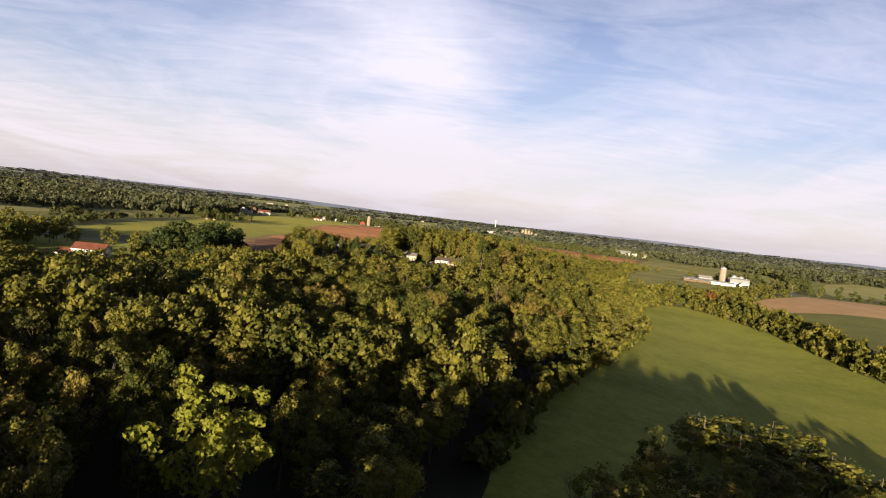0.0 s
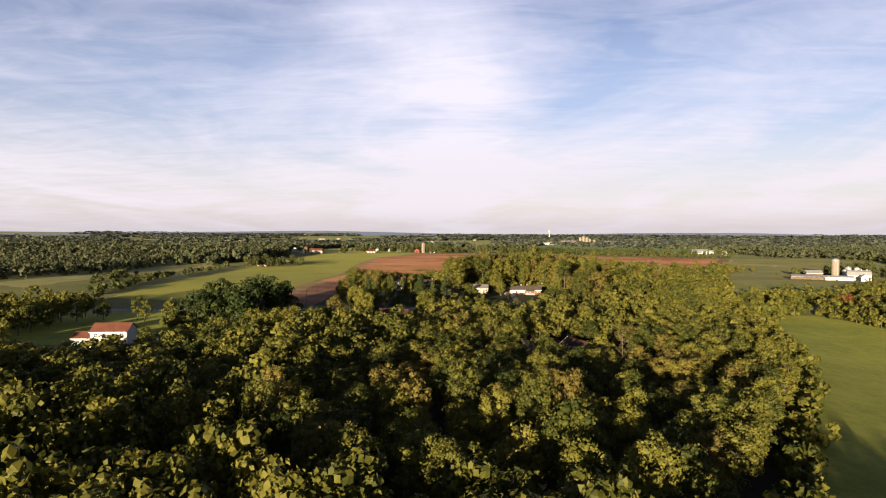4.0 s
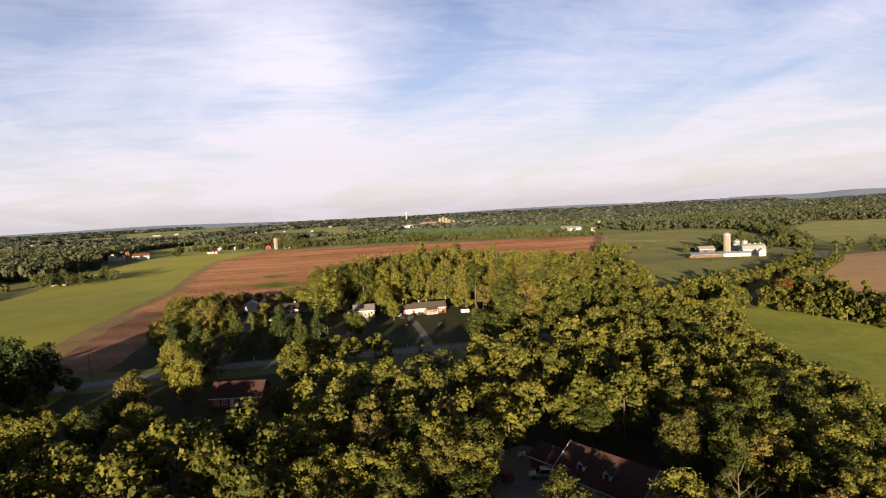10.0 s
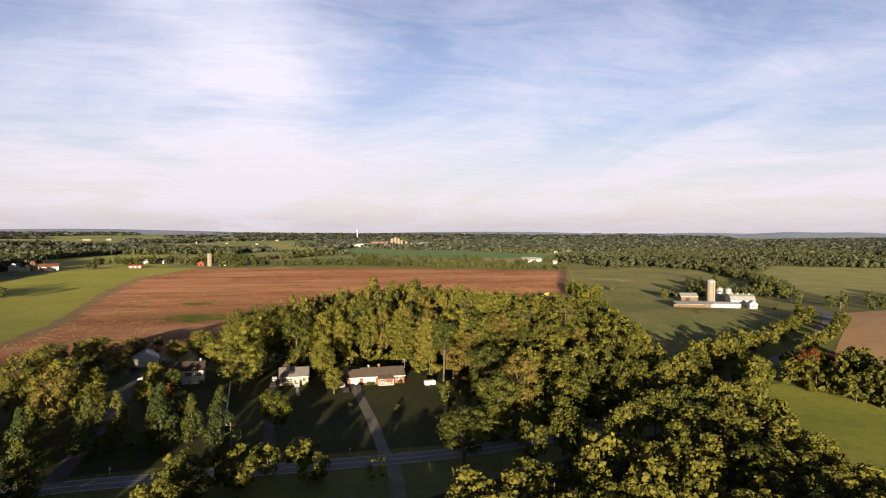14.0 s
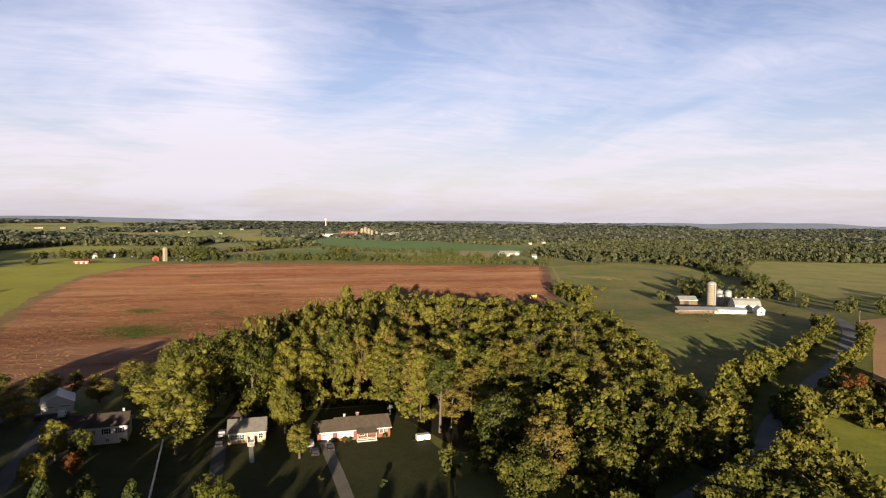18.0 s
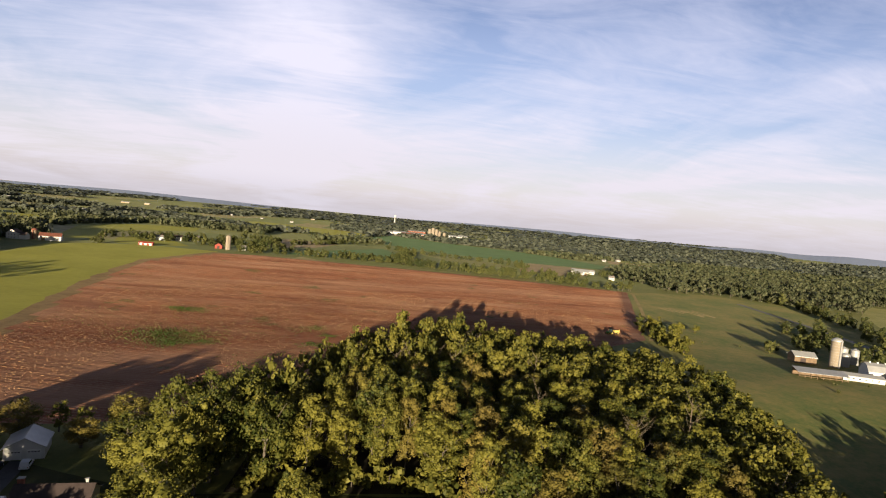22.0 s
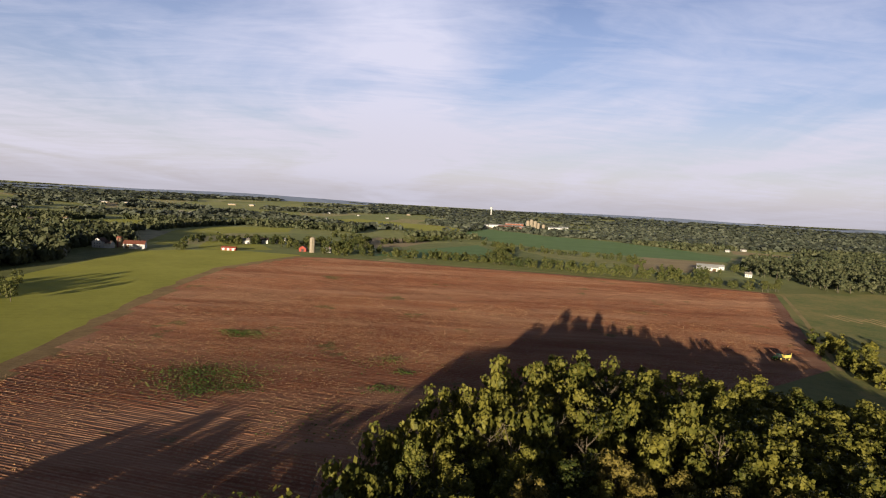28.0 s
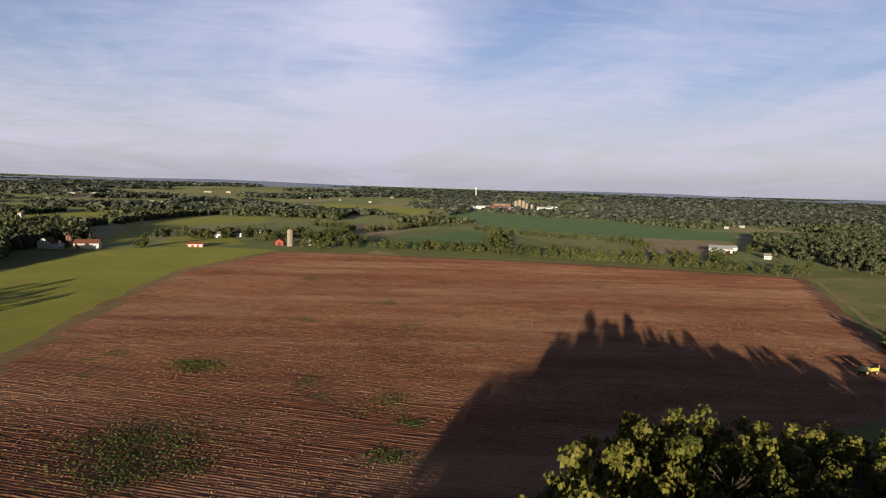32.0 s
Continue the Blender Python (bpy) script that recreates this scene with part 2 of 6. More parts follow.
L_OAK = leaves("oak_leaves", (0.034, 0.049, 0.010), (0.208, 0.192, 0.032), through=0.2)
L_WOOD = leaves("woodland_leaves", (0.034, 0.049, 0.010), (0.205, 0.185, 0.032), per_island=True, through=0.2)
# Both far foliages are greyed in base colour to stand in for haze.
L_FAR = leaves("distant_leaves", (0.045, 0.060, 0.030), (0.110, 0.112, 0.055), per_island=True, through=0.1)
L_HAZE = leaves("hazed_distant_leaves", (0.055, 0.068, 0.050), (0.105, 0.112, 0.080), per_island=True, through=0.1)
L_CEDAR = leaves("cedar_foliage", (0.030, 0.050, 0.014), (0.12, 0.12, 0.024), through=0.15)
L_HEDGE = leaves("hedgerow_leaves", (0.034, 0.050, 0.016), (0.120, 0.120, 0.034), per_island=True, through=0.15)
L_POPLAR = leaves("poplar_leaves", (0.085, 0.10, 0.015), (0.14, 0.145, 0.022))
L_YELLOW = leaves("yellow_poplar_leaves", (0.15, 0.17, 0.02), (0.24, 0.25, 0.035))
L_LIME = leaves("sunny_hedge_leaves", (0.060, 0.082, 0.013), (0.170, 0.178, 0.028), per_island=True, through=0.25)
L_RUST = leaves("rust_leaves", (0.10, 0.045, 0.015), (0.21, 0.085, 0.026))
L_WEED = leaves("weed_leaves", (0.06, 0.10, 0.02), (0.12, 0.17, 0.035), per_island=True)


def plain(name, colour, rough=0.7, metal=0.0, vary=0.18, scale=1.2, bump=0.05):
    """Painted, roofed or metal surfaces: weathered by two sizes of blotches."""
    m = material(name, rough)
    tree = m.node_tree
    node, calc, ramp, noise_of, mix, mapped = wire(tree)
    where = tree.nodes.new("ShaderNodeTexCoord").outputs["Object"]
    tone = calc("ADD", calc("MULTIPLY", noise_of(where, scale * 0.3, 4.0), 0.6), calc("MULTIPLY", noise_of(where, scale * 5, 4.0, 0.7), 0.4))
    low, high = tuple(c * (1 - vary) for c in colour), tuple(min(1, c * (1 + vary)) for c in colour)
    bsdf = tree.nodes["Principled BSDF"]
    tree.links.new(ramp(tone, [(0.3, low), (0.7, high)]), bsdf.inputs["Base Color"])
    bsdf.inputs["Metallic"].default_value = metal
    b = tree.nodes.new("ShaderNodeBump")
    b.inputs["Strength"].default_value, b.inputs["Distance"].default_value = bump, 0.05
    tree.links.new(tone, b.inputs["Height"])
    tree.links.new(b.outputs[0], bsdf.inputs["Normal"])
    return m


M_BARK = plain("grey_bark", (0.13, 0.11, 0.085), 0.95, bump=0.5, scale=2)
M_BARE = plain("bare_branch", (0.165, 0.130, 0.090), 0.95, bump=0.4, scale=2)
M_WHITE = plain("white_siding", (0.62, 0.61, 0.58), 0.6, vary=0.06)
M_TRIM = plain("white_trim", (0.70, 0.69, 0.66), 0.5, vary=0.04)
M_BRICK = plain("red_brick", (0.26, 0.10, 0.065), 0.9, vary=0.25, scale=4)
M_TANWALL = plain("tan_siding", (0.42, 0.33, 0.22), 0.7, vary=0.08)
M_ROOF = plain("brown_shingles", (0.12, 0.095, 0.075), 0.9, vary=0.22, scale=3)
M_ROOFDARK = plain("dark_shingles", (0.072, 0.054, 0.050), 0.9, vary=0.22, scale=3)
M_ROOFMAROON = plain("maroon_shingles", (0.085, 0.040, 0.036), 0.9, vary=0.22, scale=3)
M_ROOFGREY = plain("grey_shingles", (0.24, 0.22, 0.205), 0.9, vary=0.18, scale=3)
M_ROOFRED = plain("rusty_roof", (0.20, 0.075, 0.05), 0.75, vary=0.25)
M_TIN = plain("tin_roof", (0.42, 0.42, 0.42), 0.5, metal=0.3, vary=0.12)
M_CONCRETE = plain("tan_concrete", (0.30, 0.25, 0.19), 0.9, vary=0.14, scale=0.8)
M_GREYCON = plain("grey_concrete", (0.42, 0.41, 0.39), 0.9, vary=0.12)
M_TIMBER = plain("old_timber", (0.20, 0.14, 0.09), 0.9, vary=0.25, scale=2)
M_REDPAINT = plain("red_paint", (0.30, 0.06, 0.04), 0.7, vary=0.15)
M_GLASS = plain("dark_window_glass", (0.03, 0.035, 0.04), 0.08, vary=0.1)
M_BLACK = plain("black_rubber", (0.02, 0.02, 0.02), 0.7)
M_CARDARK = plain("dark_car_paint", (0.03, 0.032, 0.04), 0.25, vary=0.05)
M_CARSILVER = plain("silver_car_paint", (0.42, 0.43, 0.45), 0.3, metal=0.4, vary=0.05)
M_CARWHITE = plain("white_car_paint", (0.72, 0.72, 0.72), 0.3, vary=0.04)
M_GREENPAINT = plain("green_machine_paint", (0.03, 0.085, 0.022), 0.4, vary=0.08)
M_YELLOWPAINT = plain("yellow_machine_paint", (0.72, 0.55, 0.14), 0.45, vary=0.08)
M_POLE = plain("weathered_pole", (0.22, 0.17, 0.12), 0.95, vary=0.2, scale=2)
# The blue of this base colour is air haze, not the hills' own.
M_HAZE_HILL = plain("haze_blue_hills", (0.33, 0.39, 0.54), 1.0, vary=0.08, scale=0.002)

# ---- terrain ----
HEIGHTS = [(-860, 0), (172, 0), (287, 0.7), (430, 4.3), (495, 4.3), (646, 0.7), (746, 1.4), (1004, 6.5), (1090, 6.5), (1435, 0), (2440, -5.7), (7460, -5.7)]
YB = np.r_[np.arange(-600, 1200, 10.0), np.arange(1200, 2600, 100.0), np.arange(2600, 5601, 600.0)]
ZB = np.mean([np.interp(YB + d, *zip(*HEIGHTS)) for d in np.linspace(-40, 40, 9)], 0)


def hollow(x, y):
    """Depth of the wet meadow's valley, which runs beside the wood and ends below the pasture."""
    off = x - (110 + 0.17 * (y - 60))
    side = min(1.0, abs(off) / (110 if off < 0 else 130))
    end = min(1.0, max(0.0, (y - 420) / 160))
    return 11.5 * math.cos(side * math.pi / 2) ** 2 * math.cos(end * math.pi / 2) ** 2


HX, HY = np.arange(-120, 381, 10.0), np.arange(-600, 601, 10.0)
HZ = np.array([[hollow(x, y) for x in HX] for y in HY])


def gz(x, y):
    z = float(np.interp(y, YB, ZB)) + max(0.0, math.hypot(x, y - 200) - 2400) * 0.010
    if HX[0] < x < HX[-1] and HY[0] < y < HY[-1]:
        i, j = int((x - HX[0]) // 10), int((y - HY[0]) // 10)
        u, w = (x - HX[i]) / 10, (y - HY[j]) / 10
        z -= float((HZ[j, i] * (1 - u) + HZ[j, i + 1] * u) * (1 - w) + (HZ[j + 1, i] * (1 - u) + HZ[j + 1, i + 1] * u) * w)
    return z


def mesh_object(name, verts, faces, mats, parent=None):
    me = bpy.data.meshes.new(name)
    me.from_pydata([tuple(map(float, v)) for v in verts], [], [tuple(map(int, f)) for f in faces])
    for m in mats if isinstance(mats, (list, tuple)) else [mats]:
        me.materials.append(m)
    ob = new(name, me)
    if parent:
        ob.parent = parent
    return ob


XG = np.sinh(np.linspace(-4.2, 4.2, 61)) * 165
XG = np.unique(np.r_[np.round(XG[(XG < -125) | (XG > 385)]), HX])
verts = [(x, y, gz(x, y)) for y in YB for x in XG]
nx = len(XG)
faces = [(j * nx + i, j * nx + i + 1, (j + 1) * nx + i + 1, (j + 1) * nx + i) for j in range(len(YB) - 1) for i in range(nx - 1)]
tagged(mesh_object("ground", verts, faces, M_GROUND), "rough green and brown grassland reaching the horizon", "ground", kind="structure")


def patch(name, corners, mat, lift, label, category="field", kind="structure", rough_edge=0.0):
    """A flat-lying area draped on the terrain."""
    bm = bmesh.new()
    pts = []
    for (ax, ay), (bx, by) in zip(corners, corners[1:] + corners[:1]):
        n = max(1, int(math.hypot(bx - ax, by - ay) / 12)) if rough_edge else 1
        for i in range(n):
            f = i / n
            off = rough_edge * noise.noise((ax + (bx - ax) * f * 0.9, (ay + (by - ay) * f) * 0.11, 3.7)) if i else 0
            pts.append((ax + (bx - ax) * f + off, ay + (by - ay) * f + off))
    bm.faces.new([bm.verts.new((x, y, 0)) for x, y in pts])
    lo, hi = min(p[1] for p in pts), max(p[1] for p in pts)
    for y in YB[(YB > lo) & (YB < hi)]:
        bmesh.ops.bisect_plane(bm, geom=bm.verts[:] + bm.edges[:] + bm.faces[:], plane_co=(0, y, 0), plane_no=(0, 1, 0))
    if lo < 600:
        left, right = min(p[0] for p in pts), max(p[0] for p in pts)
        for x in HX[(HX > left) & (HX < right)]:
            bmesh.ops.bisect_plane(bm, geom=bm.verts[:] + bm.edges[:] + bm.faces[:], plane_co=(x, 0, 0), plane_no=(1, 0, 0))
    for v in bm.verts:
        v.co.z = gz(v.co.x, v.co.y) + lift
    bmesh.ops.triangulate(bm, faces=bm.faces[:])
    bm.normal_update()
    for f in bm.faces:
        if f.normal.z < 0:
            f.normal_flip()
    me = bpy.data.meshes.new(name)
    bm.to_mesh(me)
    bm.free()
    me.materials.append(mat)
    return tagged(new(name, me), label, category, kind=kind)


def strip(name, line, width, mat, lift, label, category):
    """A road or track along a bent line."""
    pts = []
    for (ax, ay), (bx, by) in zip(line, line[1:]):
        n = max(1, int(math.hypot(bx - ax, by - ay) / 6))
        pts += [(ax + (bx - ax) * i / n, ay + (by - ay) * i / n) for i in range(n)]
    pts.append(line[-1])
    for _ in range(3):
        pts = [pts[0]] + [((a[0] + 2 * b[0] + c[0]) / 4, (a[1] + 2 * b[1] + c[1]) / 4) for a, b, c in zip(pts, pts[1:], pts[2:])] + [pts[-1]]
    v, f = [], []
    for i, (x, y) in enumerate(pts):
        a, b = pts[max(0, i - 1)], pts[min(len(pts) - 1, i + 1)]
        d = Vector((b[0] - a[0], b[1] - a[1])).normalized()
        for side in (-0.5, 0.5):
            px, py = x - d.y * width * side, y + d.x * width * side
            v.append((px, py, gz(px, py) + lift))
        if i:
            f.append((2 * i - 2, 2 * i, 2 * i + 1, 2 * i - 1))
    return tagged(mesh_object(name, v, f, mat), label, category, kind="structure")


RED_FIELD = [(-128, 362), (-142, 384), (-153, 592), (-166, 670), (-178, 760), (-182, 897), (-140, 1008), (-98, 1013), (130, 980), (313, 929), (197, 674), (150, 640), (60, 600), (0, 560), (-32, 505), (-60, 490), (-105, 480), (-112, 420), (-108, 365)]
LEFT_FIELD = [(-143, 364), (-235, 380), (-262, 540), (-290, 712), (-295, 980), (-228, 1036), (-140, 1022), (-140, 1008), (-182, 897), (-178, 760), (-166, 670), (-153, 592), (-142, 384)]
FRONT_FIELD = [(6, 60), (12, 96), (27, 132), (39, 155), (53, 184), (78, 232), (97, 272), (112, 320), (126, 368), (148, 406), (160, 428), (178, 428), (186, 398), (191, 340), (183, 270), (181, 230), (176, 160), (170, 60)]
PASTURE = [(118, 452), (150, 560), (197, 674), (313, 929), (430, 960), (520, 900), (430, 700), (352, 600), (318, 548), (280, 516), (213, 488), (168, 468), (138, 447)]
ORANGE_FIELD = [(222, 446), (252, 470), (300, 507), (330, 540), (470, 560), (520, 420), (300, 400), (232, 415)]
RIGHT_FIELD = [(420, 640), (470, 740), (561, 873), (660, 960), (980, 860), (760, 640)]
CROP_FIELD = [(-75, 1058), (-34, 1169), (74, 1400), (94, 1212), (70, 1075), (3, 1062)]
LONG_FIELD = [(154, 2163), (297, 1909), (428, 1791), (499, 1652), (529, 1443), (453, 1302), (327, 1322), (286, 1353), (171, 1438), (107, 1554), (16, 1695)]
TAN_FIELD = [(327, 1318), (427, 1276), (370, 1150), (320, 1072), (226, 1044), (256, 1152)]
FRONT_YARD = [(-240, 230), (-150, 262), (-112, 300), (-112, 344), (-240, 332)]
PALE_STRIP = [(144, 1336), (203, 1298), (252, 1163), (198, 1123), (150, 1203)]
MID_FIELD = [(-318, 1040), (-415, 1353), (-417, 1531), (-289, 1617), (-263, 1469), (-326, 1356), (-312, 1184), (-285, 1063)]
FAR_LEFT = [(-528, 1221), (-655, 1449), (-659, 1616), (-549, 1572), (-497, 1340), (-441, 1146)]
TAN_LEFT = [(-102, 1145), (-124, 1261), (-102, 1466), (-2, 1450), (-40, 1250)]
HOUSE_MEADOW = [(-252, 1034), (-280, 1121), (-278, 1219), (-215, 1130), (-180, 1060), (-217, 1036)]
STRIP_FAR = [(-369, 2010), (-265, 2430), (26, 2191), (125, 2010), (-57, 1790), (-240, 1841)]
STRIP_WEST = [(-652, 2116), (-575, 2369), (-510, 2201), (-590, 1990)]
STRIP_RIM = [(-1172, 2441), (-1190, 2796), (-1050, 2621), (-1000, 2256)]
EAST_FAR = [(655, 1700), (768, 1560), (698, 1474), (598, 1571)]
WEST_SLOPE = [(-322, 420), (-330, 700), (-372, 770), (-396, 690), (-380, 600), (-366, 440)]
OPEN_AREAS = [[(-372, 400), (-400, 900), (-640, 900), (-640, 400)], HOUSE_MEADOW, STRIP_FAR, STRIP_WEST, STRIP_RIM, EAST_FAR, WEST_SLOPE, RED_FIELD, LEFT_FIELD, FRONT_FIELD, PASTURE, ORANGE_FIELD, RIGHT_FIELD, CROP_FIELD, LONG_FIELD, TAN_FIELD, PALE_STRIP, MID_FIELD, FAR_LEFT, TAN_LEFT]

patch("red_field", RED_FIELD, M_RED, 0.05, "ploughed red-brown soil field with dry stubble and weeds", rough_edge=2.5)
patch("hay_field", LEFT_FIELD, M_GREEN, 0.06, "bright green mown hay field sloping to the red field", rough_edge=1.5)
patch("dry_margin", [(-146, 384), (-157, 592), (-170, 670), (-182, 760), (-186, 897), (-143, 1012), (-126, 1006), (-160, 897), (-154, 800), (-150, 670), (-143, 592), (-134, 384)], M_MARGIN, 0.085, "dry pinkish stubble margin between hay and red soil", rough_edge=4)
patch("front_meadow", FRONT_FIELD, M_MEADOW, 0.05, "lush green meadow beside the wood", rough_edge=3)
patch("pasture", PASTURE, M_PASTURE, 0.04, "grazed green and brown pasture round the dairy barn", rough_edge=3)
patch("stubble_field", ORANGE_FIELD, M_ORANGE, 0.05, "bare orange-brown cut field beside the lane", rough_edge=1)
patch("weedy_field", RIGHT_FIELD, M_YELLOW, 0.05, "yellow-green weedy field beyond the lane", rough_edge=4)
patch("crop_field", CROP_FIELD, M_CROP, 0.06, "dark green crop field behind the red field", rough_edge=3)
patch("long_crop_field", LONG_FIELD, M_CROP, 0.07, "wide dark green crop field below the mill", rough_edge=5)
patch("dry_field", TAN_FIELD, M_TAN, 0.075, "dry tan field beside the white farm", rough_edge=3)
patch("pale_strip_field", PALE_STRIP, M_YELLOW, 0.06, "pale grass strip between hedgerows", rough_edge=3)
patch("middle_field", MID_FIELD, M_GREEN, 0.06, "green meadow beyond the silo farm", rough_edge=3)
patch("far_meadow", FAR_LEFT, M_GREEN, 0.06, "distant green meadow among woods", rough_edge=5)
patch("house_meadow", HOUSE_MEADOW, M_GREEN, 0.07, "green meadow round the far cottages", rough_edge=3)
patch("far_strip_field", STRIP_FAR, M_GREEN, 0.08, "distant pale green field among woods", rough_edge=6)
patch("west_strip_field", STRIP_WEST, M_YELLOW, 0.08, "distant pale field to the west", rough_edge=6)
patch("rim_field", STRIP_RIM, M_TAN, 0.08, "distant tan field near the horizon", rough_edge=6)
patch("east_far_field", EAST_FAR, M_TAN, 0.08, "distant tan clearing in the east woods", rough_edge=6)
patch("west_slope", WEST_SLOPE, M_YELLOW, 0.08, "rough pale pasture beyond the west hedgerow", rough_edge=5)
patch("far_dry_field", TAN_LEFT, M_TAN, 0.07, "distant tan stubble field", rough_edge=3)

ROAD = [(-420, 318), (-260, 330), (-122, 345), (-75, 356), (-20, 356), (14, 356), (60, 364), (112, 392), (150, 426), (193, 454), (238, 474), (286, 509), (318, 540), (348, 588), (382, 655), (410, 760), (430, 900)]
strip("road", ROAD, 6.4, M_ASPHALT, 0.09, "worn grey two-lane asphalt road", "road")
for side in (-2.75, 2.75):
    line = [(x - side * 0.04, y + side) for x, y in ROAD]
    strip("road_edge_line", line[1:7], 0.14, M_TRIM, 0.10, "faded white painted road edge line", "road marking")
strip("road_centre_line", ROAD[1:8], 0.16, M_TRIM, 0.105, "faded pale painted road centre line", "road marking")
WOOD_FLOOR = [(-178, 0), (-178, 200), (-150, 215), (-122, 262), (-98, 286), (-44, 290), (-30, 318), (0, 334), (60, 354), (120, 384), (128, 372), (112, 325), (96, 275), (78, 234), (53, 186), (39, 157), (27, 134), (12, 96), (4, 0)]
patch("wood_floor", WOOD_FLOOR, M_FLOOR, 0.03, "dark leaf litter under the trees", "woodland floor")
BACK_FLOOR = [(-30, 447), (16, 447), (30, 405), (60, 380), (105, 394), (122, 430), (140, 470), (154, 500), (168, 545), (152, 594), (118, 609), (95, 603), (60, 602), (35, 592), (10, 560), (-10, 525), (-25, 490)]
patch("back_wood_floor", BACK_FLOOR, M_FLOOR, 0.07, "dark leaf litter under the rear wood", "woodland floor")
patch("west_lawn", FRONT_YARD, M_MEADOW, 0.06, "green grass round the white house", "lawn", rough_edge=3)
# Dark lawn sheet laid where tree shade falls round the brick house.
patch("roadside_lawn", [(-128, 288), (-40, 286), (-33, 344), (-122, 338)], M_LAWN_SHADE, 0.05, "rough grass round the brick house, colour darkened for shade", "lawn", rough_edge=2)
patch("lawn", [(-110, 362), (16, 362), (26, 400), (20, 446), (-40, 446), (-106, 470)], M_LAWN_SHADE, 0.06, "mown lawn round the houses, colour darkened for shade", "lawn", rough_edge=2)

# ---- trees ----
rng = np.random.default_rng(7)


def inside(points, poly):
    p, res = np.asarray(points, float), None
    res = np.zeros(len(p), bool)
    for (ax, ay), (bx, by) in zip(poly, poly[1:] + poly[:1]):
        cross = (ay > p[:, 1]) != (by > p[:, 1])
        if by != ay:
            res ^= cross & (p[:, 0] < (bx - ax) * (p[:, 1] - ay) / (by - ay) + ax)
    return res


def scatter(poly, step, wobble=0.38):
    """Points about one step apart inside a polygon, on a shaken hexagonal lattice."""
    xs, ys = [p[0] for p in poly], [p[1] for p in poly]
    pts = []
    for j, y in enumerate(np.arange(min(ys), max(ys), step * 0.87)):
        for x in np.arange(min(xs) + (step / 2 if j % 2 else 0), max(xs), step):
            pts.append((x, y))
    if not pts:
        return np.zeros((0, 2))
    pts = np.array(pts) + rng.uniform(-wobble, wobble, (len(pts), 2)) * step
    return pts[inside(pts, poly)]


ICO = bmesh.new()
bmesh.ops.create_icosphere(ICO, subdivisions=1, radius=1)
ICO_V = np.array([v.co[:] for v in ICO.verts])
ICO_F = np.array([[v.index for v in f.verts] for f in ICO.faces])
ICO.free()


def unit(v):
    return v / np.maximum(np.linalg.norm(v, axis=-1, keepdims=True), 1e-9)


def leaf_quads(at, normal, size, stretch=1.25):
    """One bent leaf spray of two triangles at each place, facing about along its normal."""
    n = len(at)
    normal = unit(normal)
    side = unit(np.cross(normal, rng.normal(size=(n, 3))))
    fore = np.cross(normal, side)
    s = (size * rng.uniform(0.6, 1.35, n))[:, None]
    bend = normal * s * rng.uniform(-0.15, 0.4, n)[:, None]
    v = np.stack([at + side * s * 0.5, at + fore * s * 0.5 * stretch + bend, at - side * s * 0.5, at - fore * s * 0.5 * stretch], 1).reshape(-1, 3)
    return v, np.arange(4 * n).reshape(n, 4)


def crown(radius, height, base, lobes, sprays, leaf, kind="round", core=True, low=-0.8):
    """Verts, quads and core triangles of a crown of many leaf sprays on lobes of uneven size."""
    vs, quads, cores, count = [], [], [], 0
    for k in range(lobes):
        if kind == "round":
            up, a = rng.uniform(low, 1), rng.uniform(0, 6.283)
            flat = math.sqrt(max(0.0, 1 - up * up)) * (0.82 + 0.18 * up)
            d = np.array([math.cos(a) * flat, math.sin(a) * flat, up])
            c = d * (radius * 0.68, radius * 0.68, height * 0.5 * 0.80) * rng.uniform(0.75, 1.14) + (0, 0, base + height * 0.5)
            lr = radius * rng.uniform(0.24, 0.42) * (0.66 if lobes > 44 else 0.82 if lobes > 24 else 1.0)
        elif kind == "cone":
            f = (k + rng.uniform(0, 1)) / lobes
            a = rng.uniform(0, 6.283)
            r = radius * (1 - f) ** 0.9 * rng.uniform(0.40, 0.95)
            c = np.array([math.cos(a) * r, math.sin(a) * r, base + height * f * 0.96])
            lr = radius * (0.42 - 0.24 * f) * rng.uniform(0.85, 1.2)
            d = unit(np.array([math.cos(a), math.sin(a), 0.5]))
        else:  # loose: several upright leaders of unequal length
            lead, f = k % 9, rng.uniform(0, 1)
            a, top = lead * 2.4, (1.0, 0.72, 0.86, 0.58, 0.93, 0.66, 0.80, 0.5, 0.62)[lead]
            r = radius * (0.25 + 0.09 * lead * 0.8) * (0.45 + 0.55 * f) + rng.normal() * radius * 0.06
            a += rng.normal() * 0.16
            c = np.array([math.cos(a) * r, math.sin(a) * r, base + height * f * top])
            lr = radius * rng.uniform(0.10, 0.20) * (1.15 - 0.5 * f)
            d = unit(np.array([math.cos(a), math.sin(a), 0.5]))
        n = max(6, int(sprays / lobes * rng.uniform(0.8, 1.2)))
        dirs = unit(rng.normal(size=(n, 3)) + d * 0.55 + (0, 0, 0.2))
        at = c + dirs * lr * rng.uniform(0.78, 1.16, (n, 1)) * (1, 1, 0.82)
        v, q = leaf_quads(at, dirs + rng.normal(size=(n, 3)) * 0.34, leaf)
        vs.append(v), quads.append(q + count)
        count += len(v)
        if core and kind != "loose":
            v = ICO_V * lr * 0.52 * rng.uniform(0.8, 1.1, (len(ICO_V), 1)) * (1, 1, 0.82) + c
            vs.append(v), cores.append(ICO_F + count)
            count += len(v)
    return np.concatenate(vs), np.concatenate(quads), np.concatenate(cores) if cores else np.zeros((0, 3), int)


